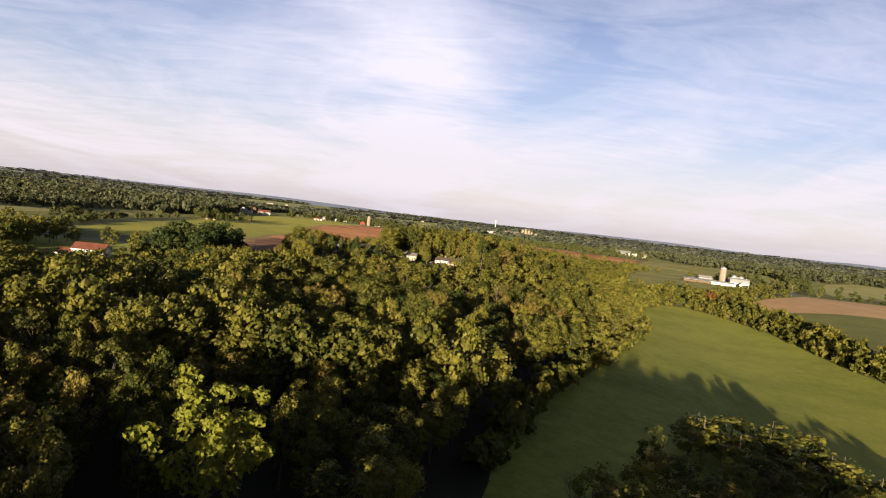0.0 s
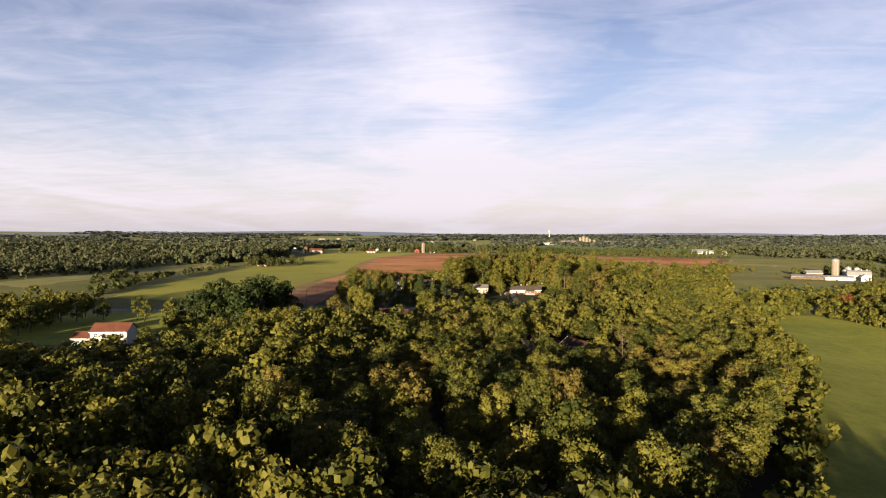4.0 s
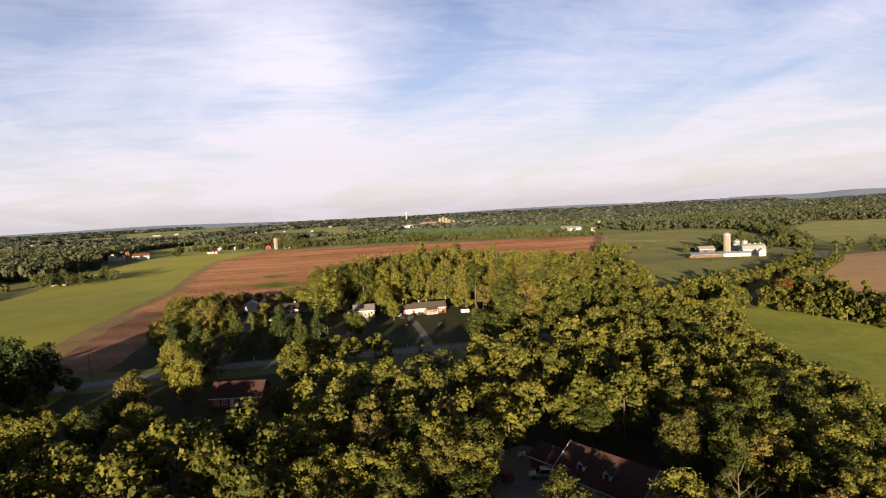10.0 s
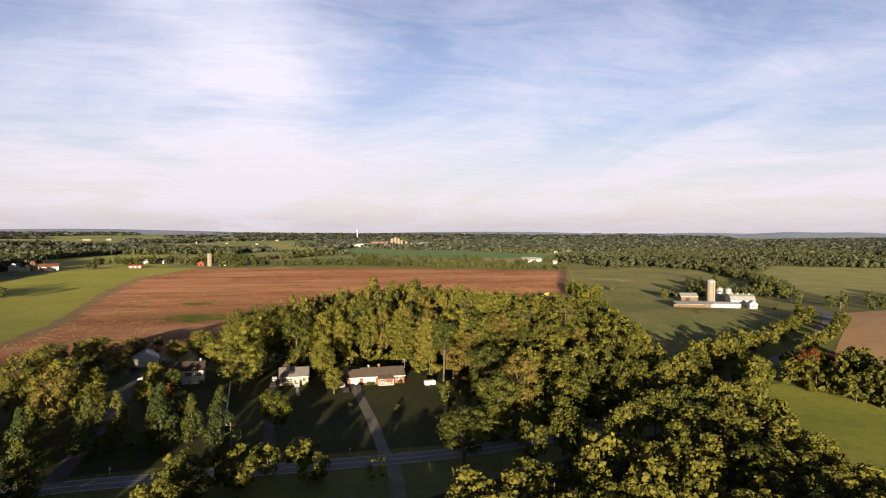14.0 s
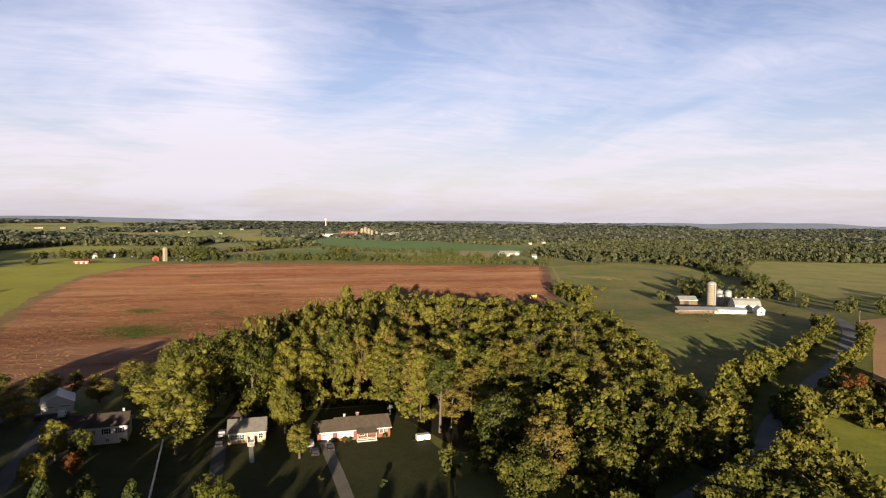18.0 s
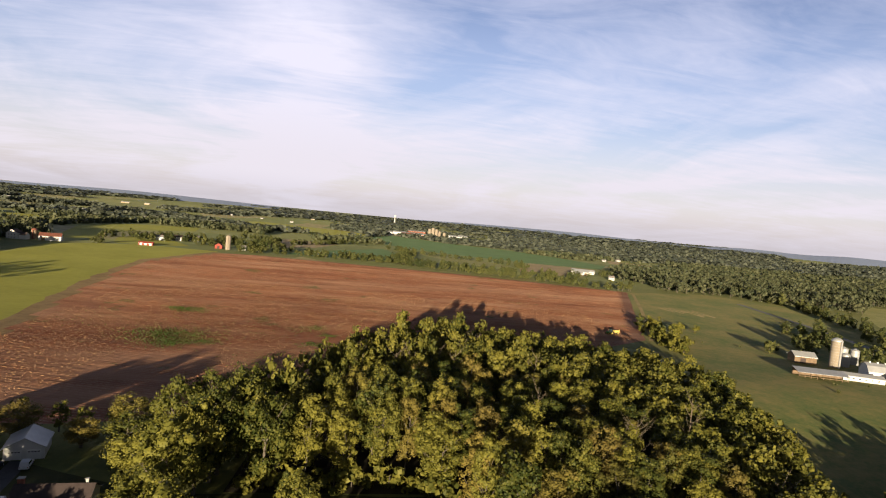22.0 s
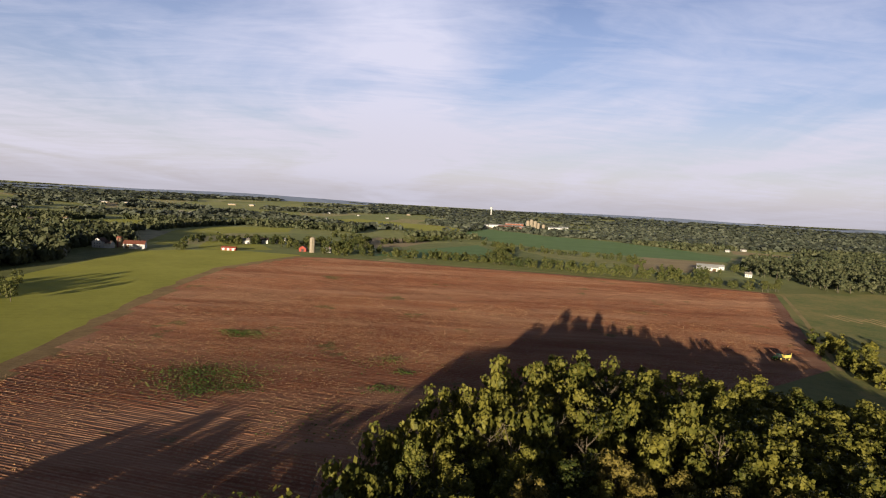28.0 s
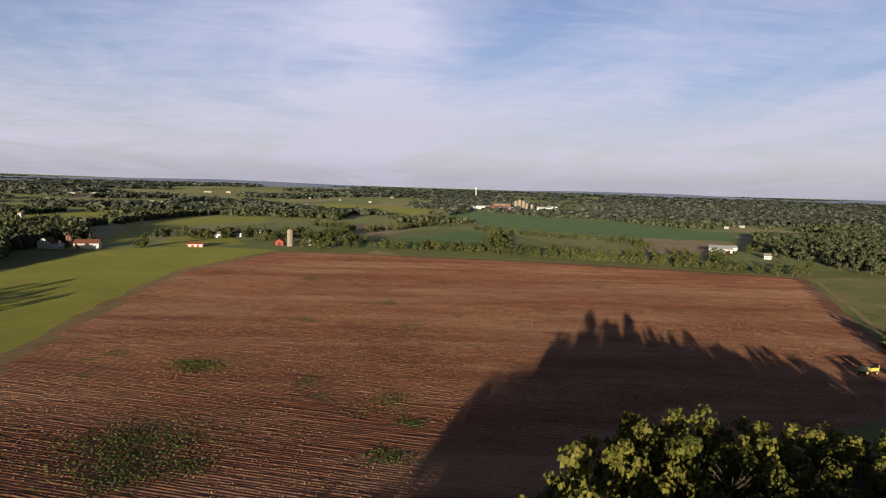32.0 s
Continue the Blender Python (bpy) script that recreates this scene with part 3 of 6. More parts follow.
def tube(points, radii, sides=6):
    v, f = [], []
    for i, (p, r) in enumerate(zip(points, radii)):
        a, b = np.array(points[max(0, i - 1)], float), np.array(points[min(len(points) - 1, i + 1)], float)
        z = unit(b - a)
        x = unit(np.cross(z, (0.3, 0.9, 0.1)))
        y = np.cross(z, x)
        v += [np.array(p) + (x * math.cos(t) + y * math.sin(t)) * r for t in np.arange(sides) * 6.2832 / sides]
        if i:
            f += [((i - 1) * sides + k, (i - 1) * sides + (k + 1) % sides, i * sides + (k + 1) % sides, i * sides + k) for k in range(sides)]
    f.append(tuple(range(len(v) - sides, len(v))))
    return v, f


def joined(pieces):
    v, f, n = [], [], 0
    for pv, pf in pieces:
        v += list(pv)
        f += [tuple(i + n for i in face) for face in pf]
        n += len(pv)
    return v, f


def trunk_pieces(height, girth, limbs, reach, twigs=0):
    lean = rng.normal(size=2) * height * 0.03
    spine = [(lean[0] * f * f, lean[1] * f * f, height * f - 0.4) for f in (0, 0.08, 0.4, 0.75, 1.0)]
    pieces = [tube(spine, [girth * 1.35, girth, girth * 0.8, girth * 0.5, girth * 0.15])]
    for k in range(limbs):
        f = rng.uniform(0.35, 0.9)
        a = k * 2.4 + rng.uniform(-0.5, 0.5)
        start = np.array([lean[0] * f * f, lean[1] * f * f, height * f])
        way = np.array([math.cos(a), math.sin(a), rng.uniform(0.5, 1.1)])
        far = reach * (1.15 - 0.6 * f) * rng.uniform(0.7, 1.1)
        mid, tip = start + way * far * 0.5, start + way * far + (0, 0, far * 0.25)
        pieces.append(tube([start, mid, tip], [girth * 0.42, girth * 0.26, girth * 0.06], 5))
        for _ in range(twigs):
            g = rng.uniform(0.3, 1.0)
            s = start + (tip - start) * g
            w = unit(way + rng.normal(size=3) * 0.7)
            pieces.append(tube([s, s + w * far * 0.28, s + w * far * 0.5 + (0, 0, 0.3)], [girth * 0.14, girth * 0.09, girth * 0.03], 4))
    return pieces


def make_tree(name, label, radius, height, clear, leaf_mat, kind="round", lobes=17, sprays=1250, leaf=0.62, girth=0.28, low=-0.8):
    """A tree: trunk with limbs, and a crown. Height is the whole tree's, clear the bare stem's."""
    root = tagged(new(name), label, "tree")
    v, f = joined(trunk_pieces(height * (0.72 if kind != "cone" else 0.9), girth, 5 if kind != "cone" else 0, radius * 0.8))
    mesh_object("trunk", v, f, M_BARK, root)
    v, q, c = crown(radius, height - clear, clear, lobes, sprays, leaf, kind, low=low)
    mesh_object("crown", v, [tuple(x) for x in q] + [tuple(x) for x in c], leaf_mat, root)
    return root


def make_bare(name, label, height, reach, girth=0.2, mat=None):
    root = tagged(new(name), label, "tree")
    pieces = trunk_pieces(height, girth, 11, reach, 5)
    v, f = joined(pieces[:1])
    mesh_object("trunk", v, f, mat or M_BARE, root)
    v, f = joined(pieces[1:])
    mesh_object("branch_work", v, f, mat or M_BARE, root)
    return root


def place(x, y, scale=1.0, turn=0.0, tall=1.0):
    return pose(x, y, gz(x, y), 0, 0, turn) @ Matrix.Diagonal((scale, scale, scale * tall, 1))


used = set()


def plant(proto, x, y, scale=1.0, turn=None, tall=1.0, label="", group=""):
    """The first planting uses the made tree itself, later ones are copies."""
    turn = rng.uniform(0, 360) if turn is None else turn
    m = place(x, y, scale, turn, tall)
    if proto.name in used:
        ob = copy_thing(proto, m)
        ob.matrix_basis = m
    else:
        used.add(proto.name)
        ob = proto
        ob.matrix_basis = m
    tagged(ob, label=label, group=group)
    return ob


OAKS = [make_tree("oak_tree", "broad woodland oak with a clumped olive-green crown", rng.uniform(4.8, 6.2), rng.uniform(13.0, 15.5), rng.uniform(0.8, 2.0), L_OAK, lobes=int(rng.integers(52, 66)), sprays=2500, leaf=0.34) for _ in range(7)]
RICH = [make_tree("white_oak_tree", "slim oak with a dense leafy olive-green crown", rng.uniform(3.6, 4.7), rng.uniform(12.5, 15.0), rng.uniform(0.8, 2.0), L_OAK, lobes=int(rng.integers(46, 58)), sprays=2300, leaf=0.28) for _ in range(6)]
MAPLES = [make_tree("maple_tree", "tall woodland maple with a dense clumped green crown", rng.uniform(5.0, 6.2), rng.uniform(19, 22.5), rng.uniform(0.4, 1.4), L_OAK, lobes=int(rng.integers(66, 80)), sprays=3200, leaf=0.36) for _ in range(5)]

CLEARINGS = [[(-6, 240), (8, 232), (26, 231), (28, 260), (-6, 268)], [(-100, 288), (-41, 288), (-41, 362), (-100, 362)]]
FRONT_WOOD = [(-176, 32), (-176, 185), (-146, 215), (-122, 258), (-98, 281), (-62, 277), (-46, 274), (-40, 288), (-33, 318), (-16, 314), (4, 320), (40, 338), (75, 352), (116, 378), (120, 368), (106, 325), (91, 275), (73, 234), (48, 186), (34, 158), (22, 134), (6, 96), (0, 32)]
REAR_WOOD = [(-26, 450), (14, 450), (32, 410), (60, 382), (104, 398), (118, 432), (134, 470), (149, 500), (162, 545), (148, 588), (116, 602), (95, 598), (60, 598), (35, 588), (12, 556), (-8, 521), (-22, 490)]
MEADOW_CLUMP = [(16, 50), (96, 50), (100, 106), (78, 126), (56, 130), (46, 104), (22, 74)]
NEAR = [(-74, 22), (84, 22), (84, 92), (75, 240), (50, 300), (-25, 300), (-50, 200), (-74, 110)]
NEAR_REAR = [(-24, 450), (14, 450), (30, 412), (90, 420), (80, 500), (50, 560), (0, 520)]


def thin(pts, areas):
    for area in areas:
        pts = pts[~inside(pts, area)]
    return pts


def canopy(x, y):
    """How high the front wood stands, in metres: tall in the south, low south of the dormer house, low again by the road."""
    if x > 38 and y < 140:
        return 7.5
    if y < 170:
        return 14.5 if x < 8 else 12.5
    if y < 236:
        return 12.5 if x < -55 else 10.8
    return 13.0 if x < -40 else 11.8 if x < 70 else 10.0


def rear_canopy(x, y):
    """The rear wood falls off towards the valley and along the road."""
    tall = float(np.interp(x, (20, 60, 110), (21.0, 17.5, 12.0)))
    return min(tall, 12.0) if y < 425 and x > 24 else tall


YOUNG = [(-90, 20), (90, 20), (90, 128), (-90, 128)]
POPLAR_SPOT = [(-28, 46), (-12, 46), (-12, 65), (-28, 65)]
# The first area marks trees cut lower so that their neighbours shade them.
SHADED_TREES = [(-26, 40), (4, 44), (8, 90), (-6, 150), (-40, 176), (-62, 130), (-34, 80)]
tight = scatter(FRONT_WOOD, 7.0)
tight = tight[inside(tight, YOUNG)]
wide = scatter(FRONT_WOOD, 8.8)
wide = wide[~inside(wide, YOUNG)]
front = np.concatenate([thin(tight, [POPLAR_SPOT]), scatter(MEADOW_CLUMP, 7.2), thin(wide, CLEARINGS)])
front = front[np.argsort(front[:, 1], kind="stable")]
near = inside(front, NEAR)
single = front[near]
single = np.concatenate([single[single[:, 1] < 128][:190], single[single[:, 1] >= 128][:190]])
for x, y in single:
    size = rng.uniform(0.66, 1.02) if y < 128 else rng.uniform(0.72, 1.0)
    lift = rng.uniform(0.80, 1.14) * (0.82 if inside([(x, y)], SHADED_TREES)[0] else 1.0)
    plant((RICH if y < 128 else OAKS)[rng.integers(6)], x, y, size, tall=canopy(x, y) / 14.2 / size * lift, group="front wood trees")
rear = scatter(REAR_WOOD, 9.0)
near_rear = inside(rear, NEAR_REAR)
for x, y in rear[near_rear][:110]:
    size = rng.uniform(0.80, 1.12)
    plant(MAPLES[rng.integers(len(MAPLES))], x, y, size, tall=rear_canopy(x, y) / 20.7 / size * rng.uniform(0.88, 1.16), group="rear wood trees")

# the rest of the woods: real crowns, joined
SIMPLE = []
for _ in range(8):
    SIMPLE.append(crown(rng.uniform(4.8, 6.0), rng.uniform(11, 13.4), rng.uniform(0.4, 1.4), 26, 480, 0.72))


def woodland(name, pts, label, protos, mat, low=0.8, high=1.15, stems=True, squat=None):
    vs, fs, which, n = [], [], [], 0
    for x, y in pts:
        v, q, c = protos[rng.integers(len(protos))]
        a, s = rng.uniform(0, 6.283), rng.uniform(low, high)
        turn = np.array([[math.cos(a), -math.sin(a), 0], [math.sin(a), math.cos(a), 0], [0, 0, rng.uniform(0.88, 1.12) * (squat(x, y) if squat else 1)]]) * s
        vs.append(v @ turn.T + (x, y, gz(x, y)))
        fs += [tuple(f) for f in (q + n).tolist()] + [tuple(f) for f in (c + n).tolist()]
        which += [0] * (len(q) + len(c))
        n += len(v)
        if stems:
            g = gz(x, y)
            top = v[:, 2].max() * s
            sv, sf = tube([(x, y, g - 0.4), (x, y, g + top * 0.3), (x, y, g + top * 0.6)], [0.016 * top + 0.05, 0.013 * top + 0.04, 0.05], 5)
            vs.append(np.array(sv))
            fs += [tuple(i + n for i in f) for f in sf]
            which += [1] * len(sf)
            n += len(sv)
    ob = mesh_object(name, np.concatenate(vs), fs, [mat, M_BARK])
    ob.data.polygons.foreach_set("material_index", which)
    return tagged(ob, label, "woodland", kind="stuff")


woodland("front_woodland", np.array([p for p in front if tuple(p) not in set(map(tuple, single))]), "dense mixed deciduous wood beside the meadow", SIMPLE, L_WOOD, squat=lambda x, y: canopy(x, y) / 13.4 * (0.75 if x < -95 and y > 165 else 1.0))
# Unseen wood behind the start, added to shade the first trees and meadow.
woodland("tall_woodland", np.concatenate([scatter([(-110, -60), (8, -60), (8, 26), (-110, 26)], 10), scatter([(8, -70), (46, -70), (46, 12), (8, 12)], 8.5)]), "unseen tall wood behind the start, added to cast shade", SIMPLE, L_WOOD, 1.0, 1.2, squat=lambda x, y: 1.3 if x < 8 else 1.15)
woodland("rear_woodland", np.concatenate([rear[~near_rear], rear[near_rear][110:]]), "dense deciduous wood behind the ranch house", SIMPLE, L_WOOD, 0.9, 1.2, squat=lambda x, y: rear_canopy(x, y) / 13.6)


def along(line, step, spread):
    pts = []
    for (ax, ay), (bx, by) in zip(line, line[1:]):
        n = max(1, int(math.hypot(bx - ax, by - ay) / step))
        pts += [(ax + (bx - ax) * (i + rng.uniform(-0.4, 0.4)) / n + rng.normal() * spread, ay + (by - ay) * (i + rng.uniform(-0.4, 0.4)) / n + rng.normal() * spread) for i in range(n)]
    return np.array(pts)


BUSHY = [crown(rng.uniform(3.4, 4.4), rng.uniform(7.5, 9.5), -0.6, 12, 240, 0.95, low=-0.95) for _ in range(6)]
SHRUB = [crown(rng.uniform(2.0, 3.0), rng.uniform(3, 4.5), -0.3, 8, 120, 0.8, low=-0.9) for _ in range(5)]
MIDTREE = [crown(rng.uniform(5.0, 6.2), rng.uniform(11, 13.5), -1.2, 5, 64, 1.8, low=-0.95) for _ in range(6)]
hedge_a = np.concatenate([scatter([(181, 428), (189, 396), (195, 340), (187, 270), (184, 200), (180, 60), (190, 60), (198, 200), (204, 270), (214, 340), (210, 390), (226, 424), (214, 440), (196, 446)], 7.0), along([(181, 426), (189, 394), (194, 340), (186, 270), (184, 200)], 4.5, 1.5)])
woodland("meadow_hedgerow", hedge_a, "tall dark hedgerow along the front meadow", BUSHY, L_WOOD, 0.9, 1.5)
hedge_b = np.concatenate([along([(112, 404), (132, 424), (146, 440), (170, 460), (212, 482), (258, 503), (296, 530)], 3.4, 2.2), along([(206, 452), (250, 474), (300, 512)], 7, 1.0)])
woodland("lane_hedgerow", hedge_b, "bushy green hedgerow along the lane", BUSHY, L_WOOD, 0.7, 1.15)
woodland("sunny_hedge", along([(126, 391), (140, 405), (152, 418), (164, 434), (182, 442)], 2.8, 2.0), "bright yellow-green bushes at the meadow corner", BUSHY, L_LIME, 0.75, 1.15)
hedge_c = np.concatenate([along([(199, 630), (205, 660), (214, 690), (230, 728)], 3.6, 4), along([(240, 712), (262, 716)], 5, 3)])
woodland("pasture_clump", hedge_c, "clump of small trees at the pasture corner", BUSHY, L_WOOD, 0.8, 1.3)
hedge_d = np.concatenate([along([(-55, 1056), (60, 1046), (128, 1012), (220, 978), (300, 945)], 4.2, 2.2), along([(0, 1066), (120, 1050), (240, 1010), (290, 985)], 5, 5)])
woodland("field_hedgerow", hedge_d, "wide bushy hedgerow behind the red field", BUSHY, L_HEDGE, 0.85, 1.35)
woodland("corner_trees", along([(306, 940), (326, 934)], 4.5, 3), "tall dark trees at the red field corner", SIMPLE, L_HEDGE, 0.75, 1.0)
woodland("crop_hedgerow", np.concatenate([along([(80, 1404), (113, 1361), (146, 1300), (192, 1255), (230, 1228), (268, 1189), (253, 1125)], 7, 4), along([(70, 1075), (96, 1212), (110, 1330)], 8, 6), along([(-84, 1276), (-40, 1349), (12, 1485), (50, 1473)], 8, 5)]), "bushy hedgerows between the crop fields", BUSHY, L_HEDGE, 0.8, 1.3)
woodland("silo_farm_trees", np.concatenate([along([(-117, 1037), (-100, 1050), (-86, 1049), (-68, 1101), (-117, 1141), (-104, 1319), (-168, 1407)], 7, 6), along([(-108, 1042), (-92, 1046)], 4, 4), along([(-184, 1117), (-151, 1093), (-164, 1214), (-116, 1100)], 9, 5)]), "dark trees behind the old silo", BUSHY, L_HEDGE, 0.9, 1.6)
woodland("cottage_trees", np.concatenate([along([(-269, 1011), (-255, 1018)], 4, 3), along([(-292, 1112), (-273, 1135), (-261, 1166), (-232, 1175), (-226, 1198), (-180, 1200)], 7, 5), along([(-246, 1120), (-222, 1140), (-206, 1154), (-186, 1160)], 9, 2), along([(-250, 1108), (-236, 1116), (-214, 1132), (-192, 1148)], 6, 3)]), "trees sheltering the far cottages", BUSHY, L_HEDGE, 0.9, 1.5)
woodland("east_farm_trees", np.concatenate([along([(255, 1060), (285, 1050), (327, 1068)], 9, 4), along([(360, 1110), (388, 1143), (400, 1180)], 8, 5)]), "bushes round the east barn", BUSHY, L_HEDGE, 0.7, 1.2)
hedge_e = np.concatenate([along([(-252, 390), (-291, 546)], 6, 2.2), along([(-291, 546), (-318, 720)], 11, 2.5), along([(-296, 452), (-318, 512), (-342, 566)], 7, 5)])
woodland("west_hedgerow", hedge_e, "row of small round trees along the hay field", SHRUB, L_HEDGE, 1.0, 1.7)
far_spots = scatter([(-372, 470), (-388, 640), (-406, 740), (-438, 860), (-520, 900), (-640, 860), (-640, 500), (-480, 420)], 12.5)
woodland("west_hill_wood", far_spots, "broad dark wood west of the hay field", MIDTREE, L_FAR, 0.8, 1.2, stems=False)
woodland("west_clump", np.concatenate([scatter([(-300, 690), (-262, 690), (-255, 735), (-300, 745)], 10), np.array([(-246.0, 736.0), (-255.0, 744.0), (-262.0, 768.0), (-238.0, 728.0)])]), "dark clump of trees beside the hay field", SIMPLE, L_HEDGE, 0.8, 1.0)
woodland("farm_trees", np.concatenate([along([(306, 650), (336, 690), (368, 698), (359, 731), (400, 760)], 7, 6), along([(330, 640), (350, 651), (382, 652), (406, 662)], 8, 5), along([(318, 610), (326, 622)], 5, 2), along([(268, 652), (292, 668)], 9, 3), along([(348, 591), (372, 560), (420, 560), (520, 600)], 10, 3), along([(378, 640), (450, 744), (491, 860), (502, 946), (469, 1009)], 8, 6)]), "mixed trees sheltering the dairy farm", BUSHY, L_HEDGE, 0.9, 1.6)

# ---- far woods: crowns of many facets, coarser with distance ----
def tufted(count, sprays, leaf, core):
    """Unit crowns of few broad sprays, for trees that stay far off."""
    out = []
    for _ in range(count):
        d = unit(rng.normal(size=(sprays, 3)) + (0, 0, 0.45))
        d[:, 2] = np.maximum(d[:, 2], -0.4)
        at = d * rng.uniform(0.66, 1.08, (sprays, 1)) + (0, 0, 0.6)
        v, q = leaf_quads(at, d + rng.normal(size=(sprays, 3)) * 0.35, leaf)
        c = np.zeros((0, 3), int)
        if core:
            c = ICO_F + len(v)
            v = np.concatenate([v, ICO_V * rng.uniform(0.55, 0.8, (len(ICO_V), 1)) + (0, 0, 0.55)])
        out.append((v, q, c))
    return out


LUMPS = tufted(10, 34, 0.52, True)
CHEAP = tufted(10, 15, 0.85, False)


def far_wood(name, pts, radius, tall, label, low=0.75, high=1.25, mat=None, coarse=False):
    scaled = [(v * (radius, radius, tall * 0.62), q, c) for v, q, c in (CHEAP if coarse or radius > 10 else LUMPS)]
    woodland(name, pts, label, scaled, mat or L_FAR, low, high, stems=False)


far_wood("far_treeline", along([(-440, 1206), (-435, 1310), (-438, 1424), (-430, 1541), (-396, 1686), (-287, 1705), (-204, 1624), (-150, 1560)], 6, 6), 5.5, 11, "long dark treeline between far meadows")
far_wood("west_wood", scatter([(-313, 895), (-345, 960), (-345, 1010), (-326, 1045), (-386, 1155), (-476, 1248), (-520, 1120), (-480, 900), (-400, 780), (-330, 790)], 9.5), 5.6, 13, "dark wood behind the west farm")
KEEP_CLEAR = [[(-345, 1000), (-60, 1030), (330, 940), (410, 1180), (520, 1350), (540, 1460), (300, 1500), (100, 1560), (-200, 1520), (-300, 1600), (-440, 1560), (-450, 1300), (-440, 1150)], [(-520, 780), (-300, 780), (-300, 1060), (-480, 1250), (-530, 1150)], [(-330, 300), (-330, 760), (-345, 1040), (-60, 1070), (330, 950), (560, 900), (760, 640), (520, 380), (270, 330), (270, -100), (-200, -100)]]
FARM_YARDS = [[(-350, 960), (-290, 960), (-290, 1030), (-350, 1030)], [(-240, 1020), (-100, 1020), (-100, 1075), (-240, 1075)], [(-260, 1130), (-160, 1130), (-160, 1190), (-260, 1190)],
              [(280, 1080), (380, 1080), (380, 1150), (280, 1150)], [(150, 2150), (480, 2150), (480, 2500), (150, 2500)], [(-700, 1280), (-600, 1280), (-590, 1440), (-700, 1440)], [(-760, 1990), (-640, 1990), (-650, 2110), (-750, 2110)], [(-1230, 2440), (-1090, 2440), (-1090, 2620), (-1230, 2620)], [(-440, 2600), (-150, 2520), (-150, 2720), (-440, 2800)], [(-940, 2880), (-520, 2900), (-520, 3140), (-940, 3140)], [(590, 1560), (710, 1600), (710, 1720), (590, 1700)]]


def openness(pts, scale, shift):
    return np.array([noise.noise((x * scale, y * scale * 1.7, shift)) for x, y in pts])


mid = scatter([(-1150, 900), (-1250, 1750), (1500, 1750), (1150, 760), (700, 600), (330, 900), (-350, 1000), (-350, 420), (-620, 520)], 12.0)
mid = thin(mid, OPEN_AREAS + KEEP_CLEAR + FARM_YARDS)
gap = openness(mid, 0.0036, 1.3)
mid = mid[(gap < -0.06) | ((mid[:, 0] > 380) & (gap < 0.25))]
close = ((mid[:, 0] > 300) & (mid[:, 0] < 760) & (mid[:, 1] < 1230)) | ((mid[:, 0] < -640) & (mid[:, 1] < 800))
woodland("east_woods", mid[close], "dense dark wood east of the farms", MIDTREE, L_FAR, 0.85, 1.3)
mid = mid[~close]
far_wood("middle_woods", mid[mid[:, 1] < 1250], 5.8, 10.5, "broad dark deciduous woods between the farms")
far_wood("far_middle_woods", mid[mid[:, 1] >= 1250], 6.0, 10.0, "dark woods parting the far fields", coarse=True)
far = thin(scatter([(-1250, 1750), (-2300, 3000), (2300, 3000), (1500, 1750)], 23.0), OPEN_AREAS + FARM_YARDS)
sides = np.concatenate([scatter([(1150, 760), (1500, 1750), (2300, 3000), (3500, 3000), (3200, 1200), (2000, 500)], 30.0), scatter([(-1150, 900), (-1250, 1750), (-2300, 3000), (-3500, 3000), (-3000, 900), (-1800, 500)], 34.0)])
far = np.concatenate([far, sides])
gap = openness(far, 0.0028, 5.1)
far = far[gap < np.where(far[:, 0] > 350, 0.16, -0.08)]
far_wood("far_woods", far, 12.5, 12.5, "far wooded country with crowns greyed for haze", mat=L_HAZE)
rim = thin(scatter([(-2300, 3000), (-3300, 4600), (3300, 4600), (2300, 3000)], 52.0), FARM_YARDS)
gap = openness(rim, 0.0016, 9.4)
rim = rim[gap < np.where(rim[:, 0] > 600, 0.2, -0.02)]
far_wood("skyline_woods", rim, 27.0, 13.0, "skyline of woods on the horizon", mat=L_HAZE)

# ---- building kit ----
def box(bm, x, y, z, sx, sy, sz, turn=0.0):
    """A box by its centre and sizes, added to a bmesh."""
    m = Matrix.Translation((x, y, z)) @ Matrix.Rotation(radians(turn), 4, "Z") @ Matrix.Diagonal((sx, sy, sz, 1))
    bmesh.ops.create_cube(bm, size=1, matrix=m)
    return bm


def prism(bm, outline, x0, x1, axis="x"):
    """An outline of (across, up) drawn out along x, or along y."""
    put = (lambda a, u, c: (a, u, c)) if axis == "x" else (lambda a, u, c: (u, a, c))
    one = [bm.verts.new(put(x0, u, c)) for u, c in outline]
    two = [bm.verts.new(put(x1, u, c)) for u, c in outline]
    n = len(outline)
    bm.faces.new(one), bm.faces.new(two)
    for i in range(n):
        bm.faces.new((one[i], one[(i + 1) % n], two[(i + 1) % n], two[i]))
    bmesh.ops.recalc_face_normals(bm, faces=bm.faces[:])
    return bm


def rod(bm, x, y, z0, z1, r0, r1=None, sides=10):
    m = Matrix.Translation((x, y, (z0 + z1) / 2))
    bmesh.ops.create_cone(bm, cap_ends=True, segments=sides, radius1=r0, radius2=r0 if r1 is None else r1, depth=z1 - z0, matrix=m)
    return bm


def part(name, bm, mat, parent, label=""):
    me = bpy.data.meshes.new(name)
    bm.to_mesh(me)
    bm.free()
    me.materials.append(mat)
    ob = new(name, me)
    ob.parent = parent
    return tagged(ob, label)


def B(*args, **kw):
    return box(bmesh.new(), *args, **kw)


def thing(name, label, category, x, y, turn=0.0, lift=0.0, group=""):
    ob = tagged(new(name), label, category, group)
    ob.matrix_basis = pose(x, y, gz(x, y) + lift, 0, 0, turn)
    return ob


